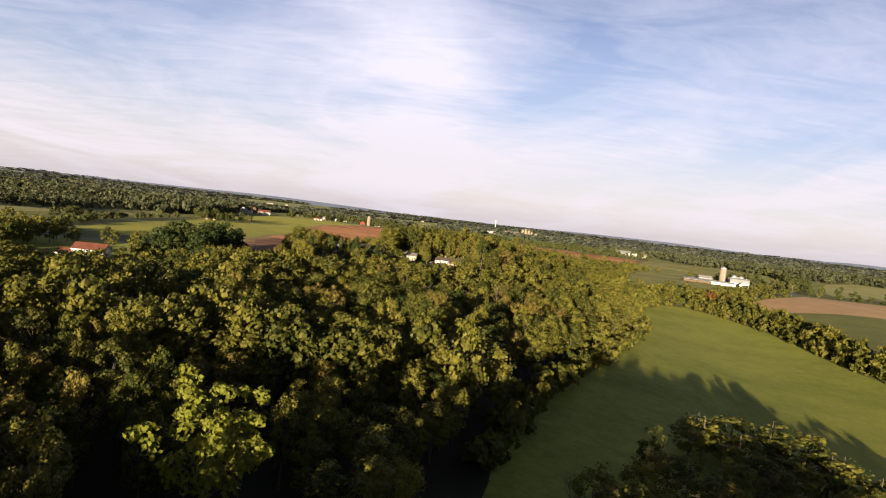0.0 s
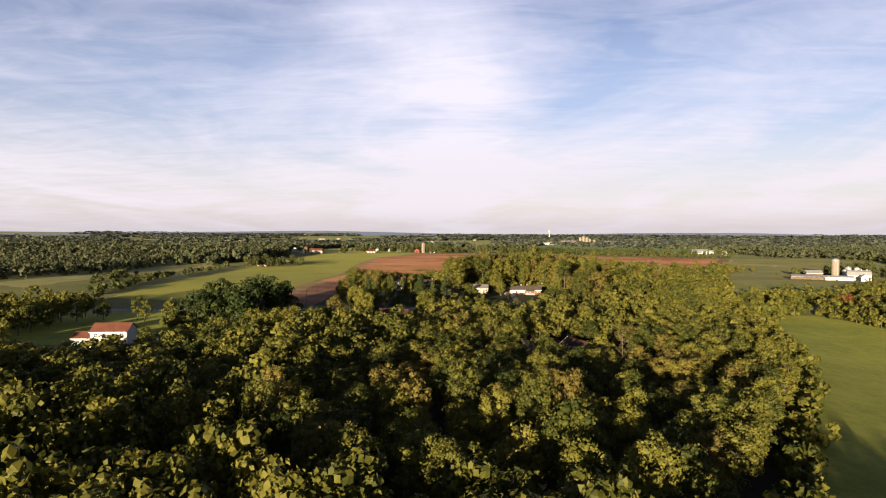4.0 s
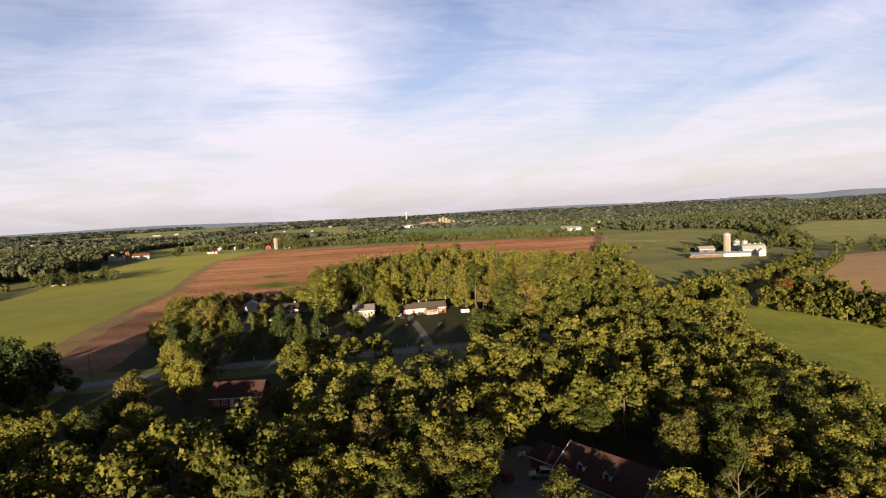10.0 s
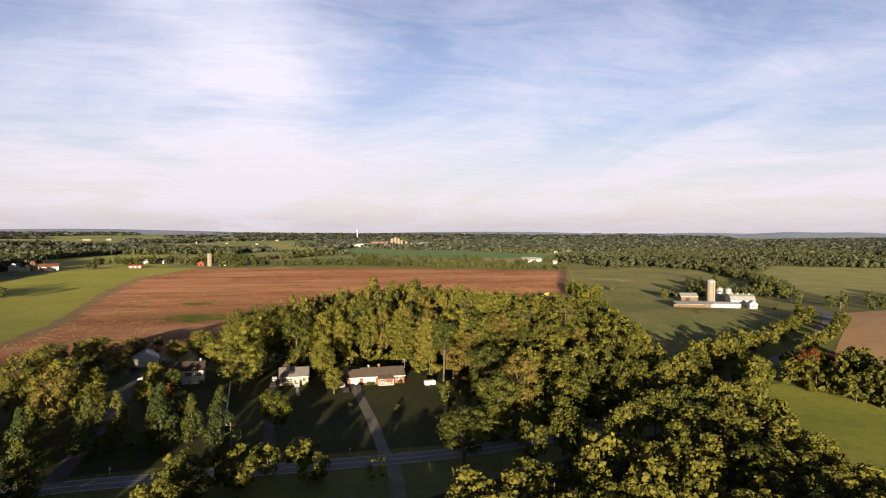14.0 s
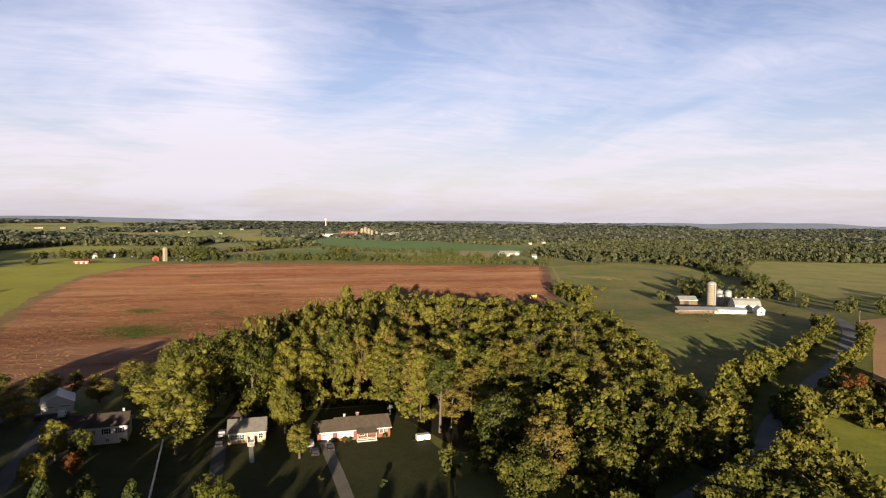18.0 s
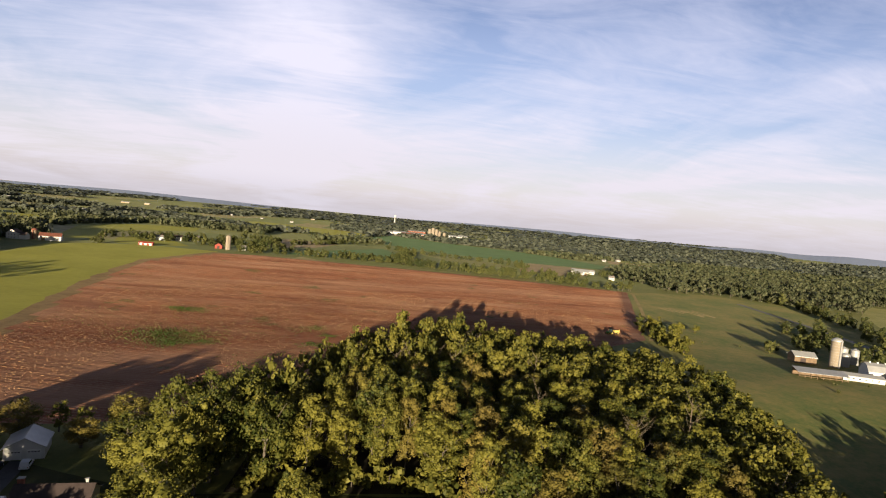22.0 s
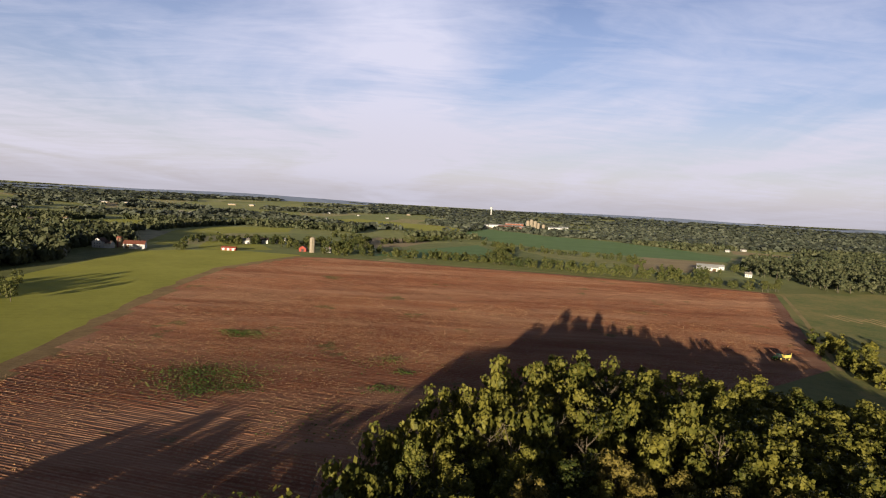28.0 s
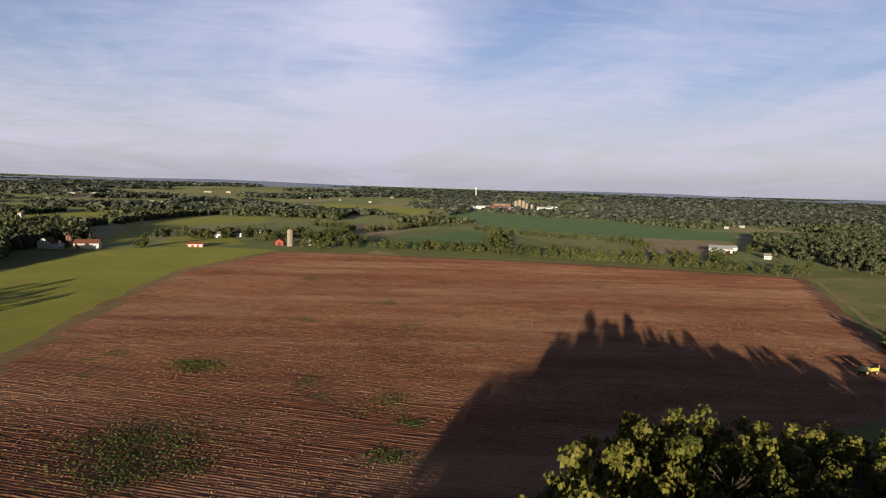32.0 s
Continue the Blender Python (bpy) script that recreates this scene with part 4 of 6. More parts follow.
def window(parent, x, y, z, w, h, side="front", shutters=False):
    """A framed window set on a wall: front and back look along y, sides along x."""
    s = 1 if side in ("back", "right") else -1
    flat = side in ("front", "back")
    bm = bmesh.new()
    for dx, dz, sw, sh in ((0, h / 2 + 0.05, w + 0.22, 0.11), (0, -h / 2 - 0.06, w + 0.28, 0.13), (-w / 2 - 0.05, 0, 0.11, h), (w / 2 + 0.05, 0, 0.11, h), (0, 0, w, 0.06), (0, 0, 0.06, h)):
        if flat:
            box(bm, x + dx, y + s * 0.03, z + dz, sw, 0.10, sh)
        else:
            box(bm, x + s * 0.03, y + dx, z + dz, 0.10, sw, sh)
    frame_ob = part("window", bm, M_TRIM, parent)
    part("pane", B(x, y + s * 0.012, z, w, 0.03, h) if flat else B(x + s * 0.012, y, z, 0.03, w, h), M_GLASS, frame_ob)
    if shutters:
        for dx in (-w / 2 - 0.32, w / 2 + 0.32):
            part("shutter", B(x + dx, y + s * 0.03, z, 0.38, 0.06, h + 0.1), M_CARDARK, parent, "black shutter")


def gable(root, w, d, h, rise, wall, roof, over=0.35, x=0.0, y=0.0, along="x", base=0.0, thick=0.16, gambrel=False, wall_name="wall"):
    """Walls with gables and two (or four) roof slopes; ridge along x or y; centred at x, y."""
    half = d / 2 if along == "x" else w / 2
    length = w if along == "x" else d
    cu, cl = (y, x) if along == "x" else (x, y)
    if gambrel:
        line = [(half, h), (half * 0.62, h + rise * 0.68), (0, h + rise)]
    else:
        line = [(half, h), (0, h + rise)]
    outline = [(cu - u, z) for u, z in [(half, base)] + line] + [(cu + u, z) for u, z in reversed(line[:-1])] + [(cu + half, base)]
    outline = [(u, z) for u, z in outline]
    bm = prism(bmesh.new(), outline, cl - length / 2, cl + length / 2, along)
    part(wall_name, bm, wall, root)
    for s in (-1, 1):
        for (u0, z0), (u1, z1) in zip(line, line[1:]):
            n = Vector((u0 - u1, z1 - z0))
            n = Vector((n.y, n.x)).normalized() * thick
            run = Vector((u0 - u1, z0 - z1))
            eave = Vector((u0, z0)) + (run.normalized() * over if (u0, z0) == line[0] else Vector((0, 0)))
            top = Vector((u1, z1))
            quad = [eave, top, top + Vector((0, thick * 1.1)), eave + Vector((n.x * 0.2, thick))]
            outline = [(cu + s * p.x, p.y + 0.02) for p in quad]
            part("roof_slope", prism(bmesh.new(), outline, cl - length / 2 - over, cl + length / 2 + over, along), roof, root)
        part("fascia", prism(bmesh.new(), [(cu + s * (half + over), h - over * rise / half - 0.12), (cu + s * (half + over + 0.06), h - over * rise / half - 0.12), (cu + s * (half + over + 0.06), h - over * rise / half + 0.12), (cu + s * (half + over), h - over * rise / half + 0.12)], cl - length / 2 - over, cl + length / 2 + over, along), M_TRIM, root, "white eaves board")


def chimney(root, x, y, z0, z1, mat=None, size=0.8):
    c = part("chimney", B(x, y, (z0 + z1) / 2, size, size * 0.8, z1 - z0), mat or M_BRICK, root)
    part("cap", B(x, y, z1 + 0.06, size + 0.2, size * 0.8 + 0.2, 0.12), M_GREYCON, c)


def door(root, x, y, w=0.95, h=2.05, mat=None, z=0.15):
    d = part("door", B(x, y - 0.03, z + h / 2, w, 0.07, h), mat or M_TRIM, root)
    part("handle", B(x + w * 0.38, y - 0.09, z + 1.0, 0.05, 0.06, 0.12), M_TIN, d)


def car(name, label, x, y, turn, mat, length=4.6, width=1.85, tall=1.5, suv=False):
    root = thing(name, label, "car", x, y, turn, 0.10)
    l, hw = length / 2, width / 2
    low = [(-l, 0.35), (-l, 0.85), (-l * 0.92, 0.98), (l * 0.45, 0.98), (l * 0.95, 0.80), (l, 0.6), (l, 0.35)]
    bm = prism(bmesh.new(), low, -hw, hw, "y")
    bmesh.ops.bevel(bm, geom=bm.edges[:], offset=0.06, segments=1, affect="EDGES")
    body = part("body", bm, mat, root)
    back = -l * 0.9 if suv else -l * 0.62
    up = [(back, 0.96), (back + 0.25, tall), (l * 0.10, tall), (l * 0.42, 0.96)]
    bm = prism(bmesh.new(), up, -hw * 0.88, hw * 0.88, "y")
    part("cabin", bm, mat, root)
    for s in (-1, 1):
        bm = prism(bmesh.new(), [(back + 0.25, 1.02), (back + 0.38, tall - 0.10), (l * 0.08, tall - 0.10), (l * 0.34, 1.02)], s * hw * 0.88, s * (hw * 0.88 + 0.012), "y")
        part("side_window", bm, M_GLASS, root)
    bm = bmesh.new()
    q = [bm.verts.new(p) for p in ((l * 0.435, -hw * 0.78, 1.0), (l * 0.435, hw * 0.78, 1.0), (l * 0.125, hw * 0.74, tall - 0.06), (l * 0.125, -hw * 0.74, tall - 0.06))]
    f = bm.faces.new(q)
    bmesh.ops.solidify(bm, geom=[f], thickness=0.02)
    part("windscreen", bm, M_GLASS, root)
    for s in (-1, 1):
        part("headlight", B(l + 0.01, s * hw * 0.7, 0.68, 0.05, 0.30, 0.14), M_TRIM, body, "clear headlight")
        part("tail_light", B(-l - 0.01, s * hw * 0.8, 0.80, 0.05, 0.22, 0.18), M_REDPAINT, body, "red tail light")
        for fx in (-0.6, 0.6):
            bm = bmesh.new()
            bmesh.ops.create_cone(bm, cap_ends=True, segments=14, radius1=0.34, radius2=0.34, depth=0.22, matrix=Matrix.Translation((fx * l, s * (hw - 0.08), 0.34)) @ Matrix.Rotation(radians(90), 4, "X"))
            wheel = part("wheel", bm, M_BLACK, root)
            bm = bmesh.new()
            bmesh.ops.create_cone(bm, cap_ends=True, segments=10, radius1=0.19, radius2=0.19, depth=0.24, matrix=Matrix.Translation((fx * l, s * (hw - 0.08), 0.34)) @ Matrix.Rotation(radians(90), 4, "X"))
            part("rim", bm, M_TIN, wheel)
    return root


def silo(name, label, x, y, r, h, mat, dome, hoops=9):
    root = thing(name, label, "silo", x, y)
    part("shaft", rod(bmesh.new(), 0, 0, -0.3, h - r * 0.75, r, sides=28), mat, root)
    bm = bmesh.new()
    bmesh.ops.create_uvsphere(bm, u_segments=24, v_segments=10, radius=r * 1.03, matrix=Matrix.Translation((0, 0, h - r * 0.75)) @ Matrix.Diagonal((1, 1, 0.72, 1)))
    bmesh.ops.bisect_plane(bm, geom=bm.verts[:] + bm.edges[:] + bm.faces[:], plane_co=(0, 0, h - r * 0.75), plane_no=(0, 0, -1), clear_outer=True)
    part("dome", bm, dome, root, "pale metal dome")
    for k in range(hoops):
        z = (k + 0.7) * (h - r) / hoops
        part("hoop", rod(bmesh.new(), 0, 0, z, z + 0.10, r + 0.035, sides=28), M_GREYCON, root)
    part("chute", B(0, -r - 0.3, (h - r * 0.6) / 2, 0.9, 0.7, h - r * 0.6), dome, root, "covered ladder chute")
    return root


# ---- houses along the road ----
ranch = thing("ranch_house", "long low brick ranch house with brown shingle roof", "house", 4.5, 423.8)
gable(ranch, 14.4, 8.6, 2.75, 2.05, M_BRICK, M_ROOF, x=2.45)
gable(ranch, 4.9, 7.6, 2.55, 1.75, M_BRICK, M_ROOF, x=-7.2, y=0.2, wall_name="garage_wall")
part("garage_door", B(-7.2, -3.66, 1.15, 3.0, 0.10, 2.15), M_TRIM, ranch, "white panelled garage door")
for k in range(4):
    part("door_pane", B(-8.2 + k * 0.67, -3.73, 1.72, 0.42, 0.03, 0.26), M_GLASS, ranch)
for x, w in ((-3.6, 1.0), (-2.4, 1.0), (-1.2, 1.0)):
    window(ranch, x, -4.32, 1.65, w - 0.2, 1.15)
part("window_panel", B(-2.4, -4.325, 1.65, 4.2, 0.05, 1.7), M_TRIM, ranch, "white panel round the front windows")
porch = part("porch_roof", prism(bmesh.new(), [(-4.1, 2.92), (-6.6, 2.22), (-6.6, 2.36), (-4.1, 3.08)], 0.4, 5.7), M_ROOF, ranch, "brown shingled porch roof")
for x in (0.6, 3.05, 5.5):
    part("porch_post", B(x, -6.3, 1.2, 0.16, 0.16, 2.2), M_TRIM, ranch)
part("porch_floor", B(3.05, -5.4, 0.18, 5.3, 2.2, 0.36), M_GREYCON, ranch)
for z in (0.62, 1.05):
    part("porch_rail", B(3.05, -6.3, z, 5.0, 0.08, 0.09), M_TRIM, ranch)
for k in range(17):
    part("baluster", B(0.75 + k * 0.29, -6.3, 0.82, 0.05, 0.05, 0.42), M_TRIM, ranch)
window(ranch, 2.0, -4.32, 1.6, 1.1, 1.2)
door(ranch, 3.6, -4.30, mat=M_TIMBER)
for x in (7.2, 8.3):
    window(ranch, x, -4.32, 1.75, 0.8, 1.0)
window(ranch, 9.66, 0.0, 1.7, 1.0, 1.1, "right")
chimney(ranch, -2.2, 0.4, 3.0, 5.6, size=0.55, mat=M_GREYCON)
chimney(ranch, 1.4, 0.6, 3.2, 5.7, size=0.7)
mast = tagged(thing("tv_antenna", "thin metal television antenna mast beside the ranch", "antenna", 15.0, 424.2), group="")
part("mast", rod(bmesh.new(), 0, 0, -0.2, 7.2, 0.05, sides=6), M_TIN, mast)
for k in range(5):
    part("element", B(0, 0, 6.2 + k * 0.22, 1.9 - k * 0.25, 0.05, 0.05, turn=25), M_TIN, mast)

small = thing("small_house", "small tan house with pale grey roof and front steps", "house", -22.8, 428.5)
gable(small, 9.4, 9.0, 2.9, 2.1, M_TANWALL, M_ROOFGREY)
part("rear_turret", rod(bmesh.new(), -2.6, 3.4, 0, 4.2, 1.8, sides=8), M_TANWALL, small)
part("turret_roof", rod(bmesh.new(), -2.6, 3.4, 4.2, 6.4, 2.2, 0.05, sides=8), M_ROOFDARK, small, "dark pointed roof")
for k in range(4):
    window(small, -3.6 + k * 0.85, -4.52, 1.75, 0.7, 1.2)
door(small, 0.9, -4.5)
part("stoop", B(1.0, -5.6, 0.45, 1.8, 2.2, 0.9), M_GREYCON, small)
for s in (-0.85, 0.85):
    part("stoop_rail", B(1.0 + s, -5.6, 1.35, 0.07, 2.2, 0.9), M_TRIM, small)
for k in range(3):
    part("step", B(1.0, -6.9 - k * 0.3, 0.62 - k * 0.2, 1.6, 0.3, 0.18), M_GREYCON, small)
window(small, 3.4, -4.52, 1.7, 1.0, 1.2)
chimney(small, -1.6, -0.4, 3.4, 5.6, mat=M_TRIM, size=0.45)

white_house = thing("split_level_house", "white two-level house with dark shingle roof and black shutters", "house", -59.6, 436.0, 4)
gable(white_house, 13.6, 8.0, 4.6, 2.2, M_WHITE, M_ROOFDARK)
for x in (-5.2, -3.4):
    window(white_house, x, -4.02, 3.3, 1.0, 1.3)
window(white_house, -0.9, -4.02, 3.3, 0.8, 0.9)
for x in (1.9, 5.0):
    window(white_house, x, -4.02, 3.3, 0.95, 1.3, shutters=True)
for x in (-4.6, 2.2, 5.3):
    window(white_house, x, -4.02, 0.95, 0.8, 0.6)
window(white_house, 6.82, 0.4, 3.2, 0.9, 1.2, "right")
door(white_house, -2.2, -4.0)
chimney(white_house, -6.4, 1.2, 0, 7.6, size=1.1)
chimney(white_house, 5.4, 0.5, 5.0, 7.6, mat=M_GREYCON, size=0.5)
part("rear_deck_roof", B(-0.6, 5.2, 3.1, 5.2, 2.4, 0.14), M_GREENPAINT, white_house, "faded green awning")

garage = thing("detached_garage", "white two-car garage with pale metal roof", "garage", -78.3, 466.5, 14)
gable(garage, 8.2, 9.0, 2.9, 2.2, M_WHITE, M_TIN, along="y")
for x in (-1.95, 1.95):
    d = part("garage_door", B(x, -4.53, 1.2, 2.9, 0.10, 2.3), M_TRIM, garage)
    for k in range(4):
        part("door_pane", B(x - 0.95 + k * 0.63, -4.60, 1.85, 0.42, 0.03, 0.25), M_GLASS, d)

shed = thing("garden_shed", "grey weathered shed with pale tin roof", "shed", -93.5, 455, -6)
gable(shed, 8.4, 5.6, 2.6, 1.1, M_GREYCON, M_TIN)
window(shed, -1.6, -2.82, 1.5, 1.0, 0.8)
door(shed, 1.8, -2.8, mat=M_TIMBER)

brick = thing("roadside_house", "brick house with a dark maroon gabled roof", "house", -58.5, 317.5, -9)
gable(brick, 13.4, 9.0, 2.8, 2.9, M_BRICK, M_ROOFMAROON)
for x in (-5.0, -2.8, 0.8, 2.8, 5.0):
    window(brick, x, -4.52, 1.6, 1.0, 1.25)
door(brick, -0.9, -4.5)

dorm = thing("dormer_house", "dark-roofed house with two white dormers among trees", "house", 15.2, 246.5, -60)
gable(dorm, 17.0, 10.5, 2.9, 3.6, M_TANWALL, M_ROOFMAROON, over=0.45)
for x in (-3.8, 1.6):
    bm = prism(bmesh.new(), [(x - 0.75, 3.5), (x - 0.75, 5.0), (x, 5.8), (x + 0.75, 5.0), (x + 0.75, 3.5)], -3.9, -1.4, "y")
    dm = part("dormer", bm, M_WHITE, dorm, "white gabled dormer")
    part("dormer_pane", B(x, -3.92, 4.5, 0.8, 0.05, 0.9), M_GLASS, dm)
    for s in (-1, 1):
        part("dormer_roof", prism(bmesh.new(), [(x, 5.82), (x + s * 0.95, 4.85), (x + s * 0.95, 4.97), (x, 5.96)], -4.1, -0.6, "y"), M_ROOFDARK, dm, "dark dormer roof")
for s in (-1, 1):
    for k, yy in enumerate((-1, 1)):
        bm = prism(bmesh.new(), [(0, 6.62), (yy * 5.72, 2.62), (yy * 5.72, 2.86), (0, 6.86)], s * 8.96, s * 9.06)
        part("rake_board", bm, M_TRIM, dorm, "white gable edge board")
for x in (-6, -3, 3, 6):
    window(dorm, x, -5.27, 1.6, 1.0, 1.3)
door(dorm, 0, -5.25)
porch_wing = thing("porch_wing", "low dark-roofed entrance wing of the house", "porch", 8.9, 258.2, -60)
gable(porch_wing, 7.0, 6.0, 2.4, 1.8, M_BRICK, M_ROOFMAROON)
car("sport_utility_car", "silver sport utility car parked on gravel", 5.2, 255.0, 168, M_CARSILVER, 4.7, 1.9, 1.75, True)
car("pickup_truck", "dark red pickup parked in the shade", -1.4, 256.6, 96, M_ROOFRED, 5.2, 1.95, 1.7, True)
lad = thing("garden_bench", "small pale garden bench on the gravel yard", "bench", 4.2, 264.5, 10)
part("seat", B(0, 0, 0.5, 1.5, 0.45, 0.07), M_TRIM, lad)
part("backrest", B(0, 0.25, 0.85, 1.5, 0.07, 0.5), M_TRIM, lad)
for s in (-0.65, 0.65):
    part("leg", B(s, 0, 0.25, 0.08, 0.4, 0.5), M_TRIM, lad)
patch("gravel_yard", [(-8, 244), (6, 242), (8, 256), (12, 264), (6, 270), (-6, 266)], M_GRAVEL, 0.08, "gravel turning yard among the trees", "yard", rough_edge=1)
strip("gravel_drive", [(0, 266), (-4, 290), (-4, 320), (0, 345), (0, 356)], 3.4, M_GRAVEL, 0.07, "shaded gravel drive through the wood", "drive")

left = thing("white_farmhouse", "white two-storey house with rust-brown roof and lower wing", "house", -150.0, 256.0, 10)
gable(left, 12.5, 8.5, 5.6, 2.4, M_WHITE, M_ROOFRED)
gable(left, 6.5, 7.4, 3.3, 1.8, M_WHITE, M_ROOFRED, x=-9.3, y=-0.4, wall_name="wing_wall")
for x in (-4.4, -1.5, 1.5, 4.4):
    window(left, x, -4.27, 4.3, 0.95, 1.3)
    if x not in (1.5,):
        window(left, x, -4.27, 1.6, 0.95, 1.3)
for x in (-10.6, -8.2):
    window(left, x, -4.12, 1.6, 0.9, 1.2)
door(left, 1.5, -4.25, 1.3, 2.2, M_TIMBER)
part("deck", B(3.0, -5.8, 0.5, 5.5, 3.0, 0.2), M_ROOFRED, left, "red-brown wooden deck")
for x in (0.6, 3.0, 5.4):
    part("deck_post", B(x, -7.1, 0.7, 0.12, 0.12, 1.6), M_TRIM, left)

trailer = thing("cargo_trailer", "small white enclosed cargo trailer on the lawn", "trailer", 22.0, 414.5, 4)
bm = B(0, 0, 1.15, 3.7, 1.7, 1.5)
bmesh.ops.bevel(bm, geom=bm.edges[:], offset=0.12, segments=2, affect="EDGES")
part("body", bm, M_CARWHITE, trailer)
part("tow_bar", B(-2.4, 0, 0.42, 1.4, 0.12, 0.12), M_BLACK, trailer)
for s in (-1, 1):
    bm = bmesh.new()
    bmesh.ops.create_cone(bm, cap_ends=True, segments=12, radius1=0.36, radius2=0.36, depth=0.2, matrix=Matrix.Translation((0.2, s * 0.85, 0.36)) @ Matrix.Rotation(radians(90), 4, "X"))
    part("wheel", bm, M_BLACK, trailer)

car("hatchback_car", "silver hatchback parked beside the ranch house", -7.2, 418.5, 92, M_CARSILVER, suv=True)
car("sedan_car", "dark sedan on the ranch driveway", -2.3, 414.6, 88, M_CARDARK)
car("estate_car", "dark estate car parked behind another", -6.4, 412.6, 92, M_CARDARK, suv=True)
car("saloon_car", "silver saloon beside the small house", -29.4, 431.0, 90, M_CARSILVER)
car("compact_car", "dark compact car on the narrow drive", -29.6, 424.0, 90, M_CARDARK)
car("family_van", "white van before the detached garage", -74.8, 458.2, 100, M_CARWHITE, 4.8, 1.95, 1.8, True)
car("coupe_car", "dark car before the detached garage", -80.4, 457.0, 100, M_CARDARK)
car("parked_wagon", "pale green wagon beside the split-level house", -72.6, 440.5, 176, M_CARWHITE, 4.7, 1.9, 1.6, True)

strip("ranch_drive", [(-1.0, 358), (-1.2, 385), (-2.6, 408), (-3.4, 421)], 3.0, M_GRAVEL, 0.10, "pale gravel drive to the ranch house", "drive")
strip("house_drive", [(-28, 358), (-29, 390), (-29.5, 434)], 3.2, M_DRIVE, 0.10, "dark drive beside the small house", "drive")
strip("garage_drive", [(-72, 358), (-73, 400), (-75, 434), (-77.5, 461)], 4.2, M_DRIVE, 0.10, "dark drive to the detached garage", "drive")
strip("front_walk", [(-21.8, 421), (-21.3, 411)], 1.1, M_GREYCON, 0.11, "concrete front walk of the small house", "path")
strip("field_margin_track", [(-95, 1020), (30, 1004), (130, 990), (230, 962), (318, 926), (262, 800), (200, 672)], 3.0, M_DRYGRASS, 0.12, "pale earth track round the red field", "track")

wall = thing("board_fence", "low pale board fence between two lawns", "fence", -42.2, 409.5, 94.2)
for k in range(17):
    part("post", B(-20.0 + k * 2.5, 0, 0.6, 0.14, 0.14, 1.3), M_GREYCON, wall)
for z in (0.35, 0.75, 1.1):
    part("board", B(0, 0, z, 40.2, 0.05, 0.28), M_TRIM, wall)
part("cap_board", B(0, 0, 1.29, 40.4, 0.34, 0.05), M_TRIM, wall, "flat white top board")


def pole(x, y, h, turn, group="utility poles"):
    p = thing("utility_pole", "weathered wooden utility pole with a crossarm", "pole", x, y, turn, 0, group)
    part("shaft", rod(bmesh.new(), 0, 0, -0.5, h, 0.16, 0.11, 8), M_POLE, p)
    part("crossarm", B(0, 0, h - 0.6, 2.2, 0.12, 0.12), M_POLE, p)
    for s in (-1, 0, 1):
        part("insulator", rod(bmesh.new(), s * 0.95, 0, h - 0.54, h - 0.32, 0.05, sides=6), M_TRIM, p)
    return p


for x, y, h, a in ((-36.5, 361.5, 9.5, 0), (-110, 352, 10, 5), (356, 610, 11, 55), (-262, 1030, 10, 10), (-150, 349, 10, 5), (306, 520, 10, 45)):
    pole(x, y, h, a)


def mailbox(x, y, group="mailboxes"):
    m = thing("mailbox", "white roadside mailbox on a post", "mailbox", x, y, 0, 0, group)
    part("post", B(0, 0, 0.5, 0.1, 0.1, 1.1), M_TRIM, m)
    part("box", B(0, 0, 1.15, 0.25, 0.5, 0.3), M_CARWHITE, m)


for x, y in ((-61.7, 361.0), (-9.2, 361.5)):
    mailbox(x, y)

# ---- dairy farm ----
loaf = thing("loafing_shed", "open cattle shed with pale tin roof", "shed", 253, 590, -18)
part("roof", prism(bmesh.new(), [(-4.2, 2.9), (4.2, 4.3), (4.2, 4.45), (-4.2, 3.05)], -13, 13), M_TIN, loaf)
part("back_wall", B(0, 4.0, 2.0, 25.4, 0.2, 4.2), M_TIMBER, loaf)
for k in range(9):
    part("post", B(-12.4 + k * 3.1, -3.9, 1.4, 0.22, 0.22, 3.0), M_TIMBER, loaf)
part("feed_rail", B(0, -3.9, 0.9, 25, 0.12, 0.25), M_TIMBER, loaf)
old = thing("old_barn", "weathered timber barn with grey tin roof", "barn", 279, 633, -15)
gable(old, 13, 9, 4.2, 2.4, M_TIMBER, M_TIN)
part("barn_door", B(-1.5, -4.56, 1.6, 3.2, 0.12, 3.2), M_ROOFDARK, old)
silo("farm_silo", "tall tan concrete stave silo with pale dome", 292.4, 622.5, 3.1, 18.2, M_CONCRETE, M_TIN)
for x, y, h in ((303, 626, 7.5), (311, 636, 9.5), (317.5, 634, 9.0)):
    b = thing("grain_bin", "round galvanised grain bin with cone roof", "grain bin", x, y, 0, 0, "grain bins")
    part("drum", rod(bmesh.new(), 0, 0, -0.2, h, 2.5, sides=24), M_TIN, b)
    part("cone_roof", rod(bmesh.new(), 0, 0, h, h + 1.3, 2.65, 0.3, 24), M_TIN, b)
    for k in range(5):
        part("ring", rod(bmesh.new(), 0, 0, 0.6 + k * h / 5.2, 0.75 + k * h / 5.2, 2.53, sides=24), M_GREYCON, b)
barn = thing("dairy_barn", "large white gambrel dairy barn with pale roof", "barn", 297, 596, -20)
gable(barn, 17, 11, 4.6, 4.0, M_WHITE, M_TIN, gambrel=True)
for x in (-6, -3, 0, 3, 6):
    window(barn, x, -5.52, 2.0, 1.0, 1.1)
for k in range(4):
    part("vent", B(-6 + k * 4, 0, 9.0, 0.8, 0.8, 0.9), M_WHITE, barn, "small white ridge vent")
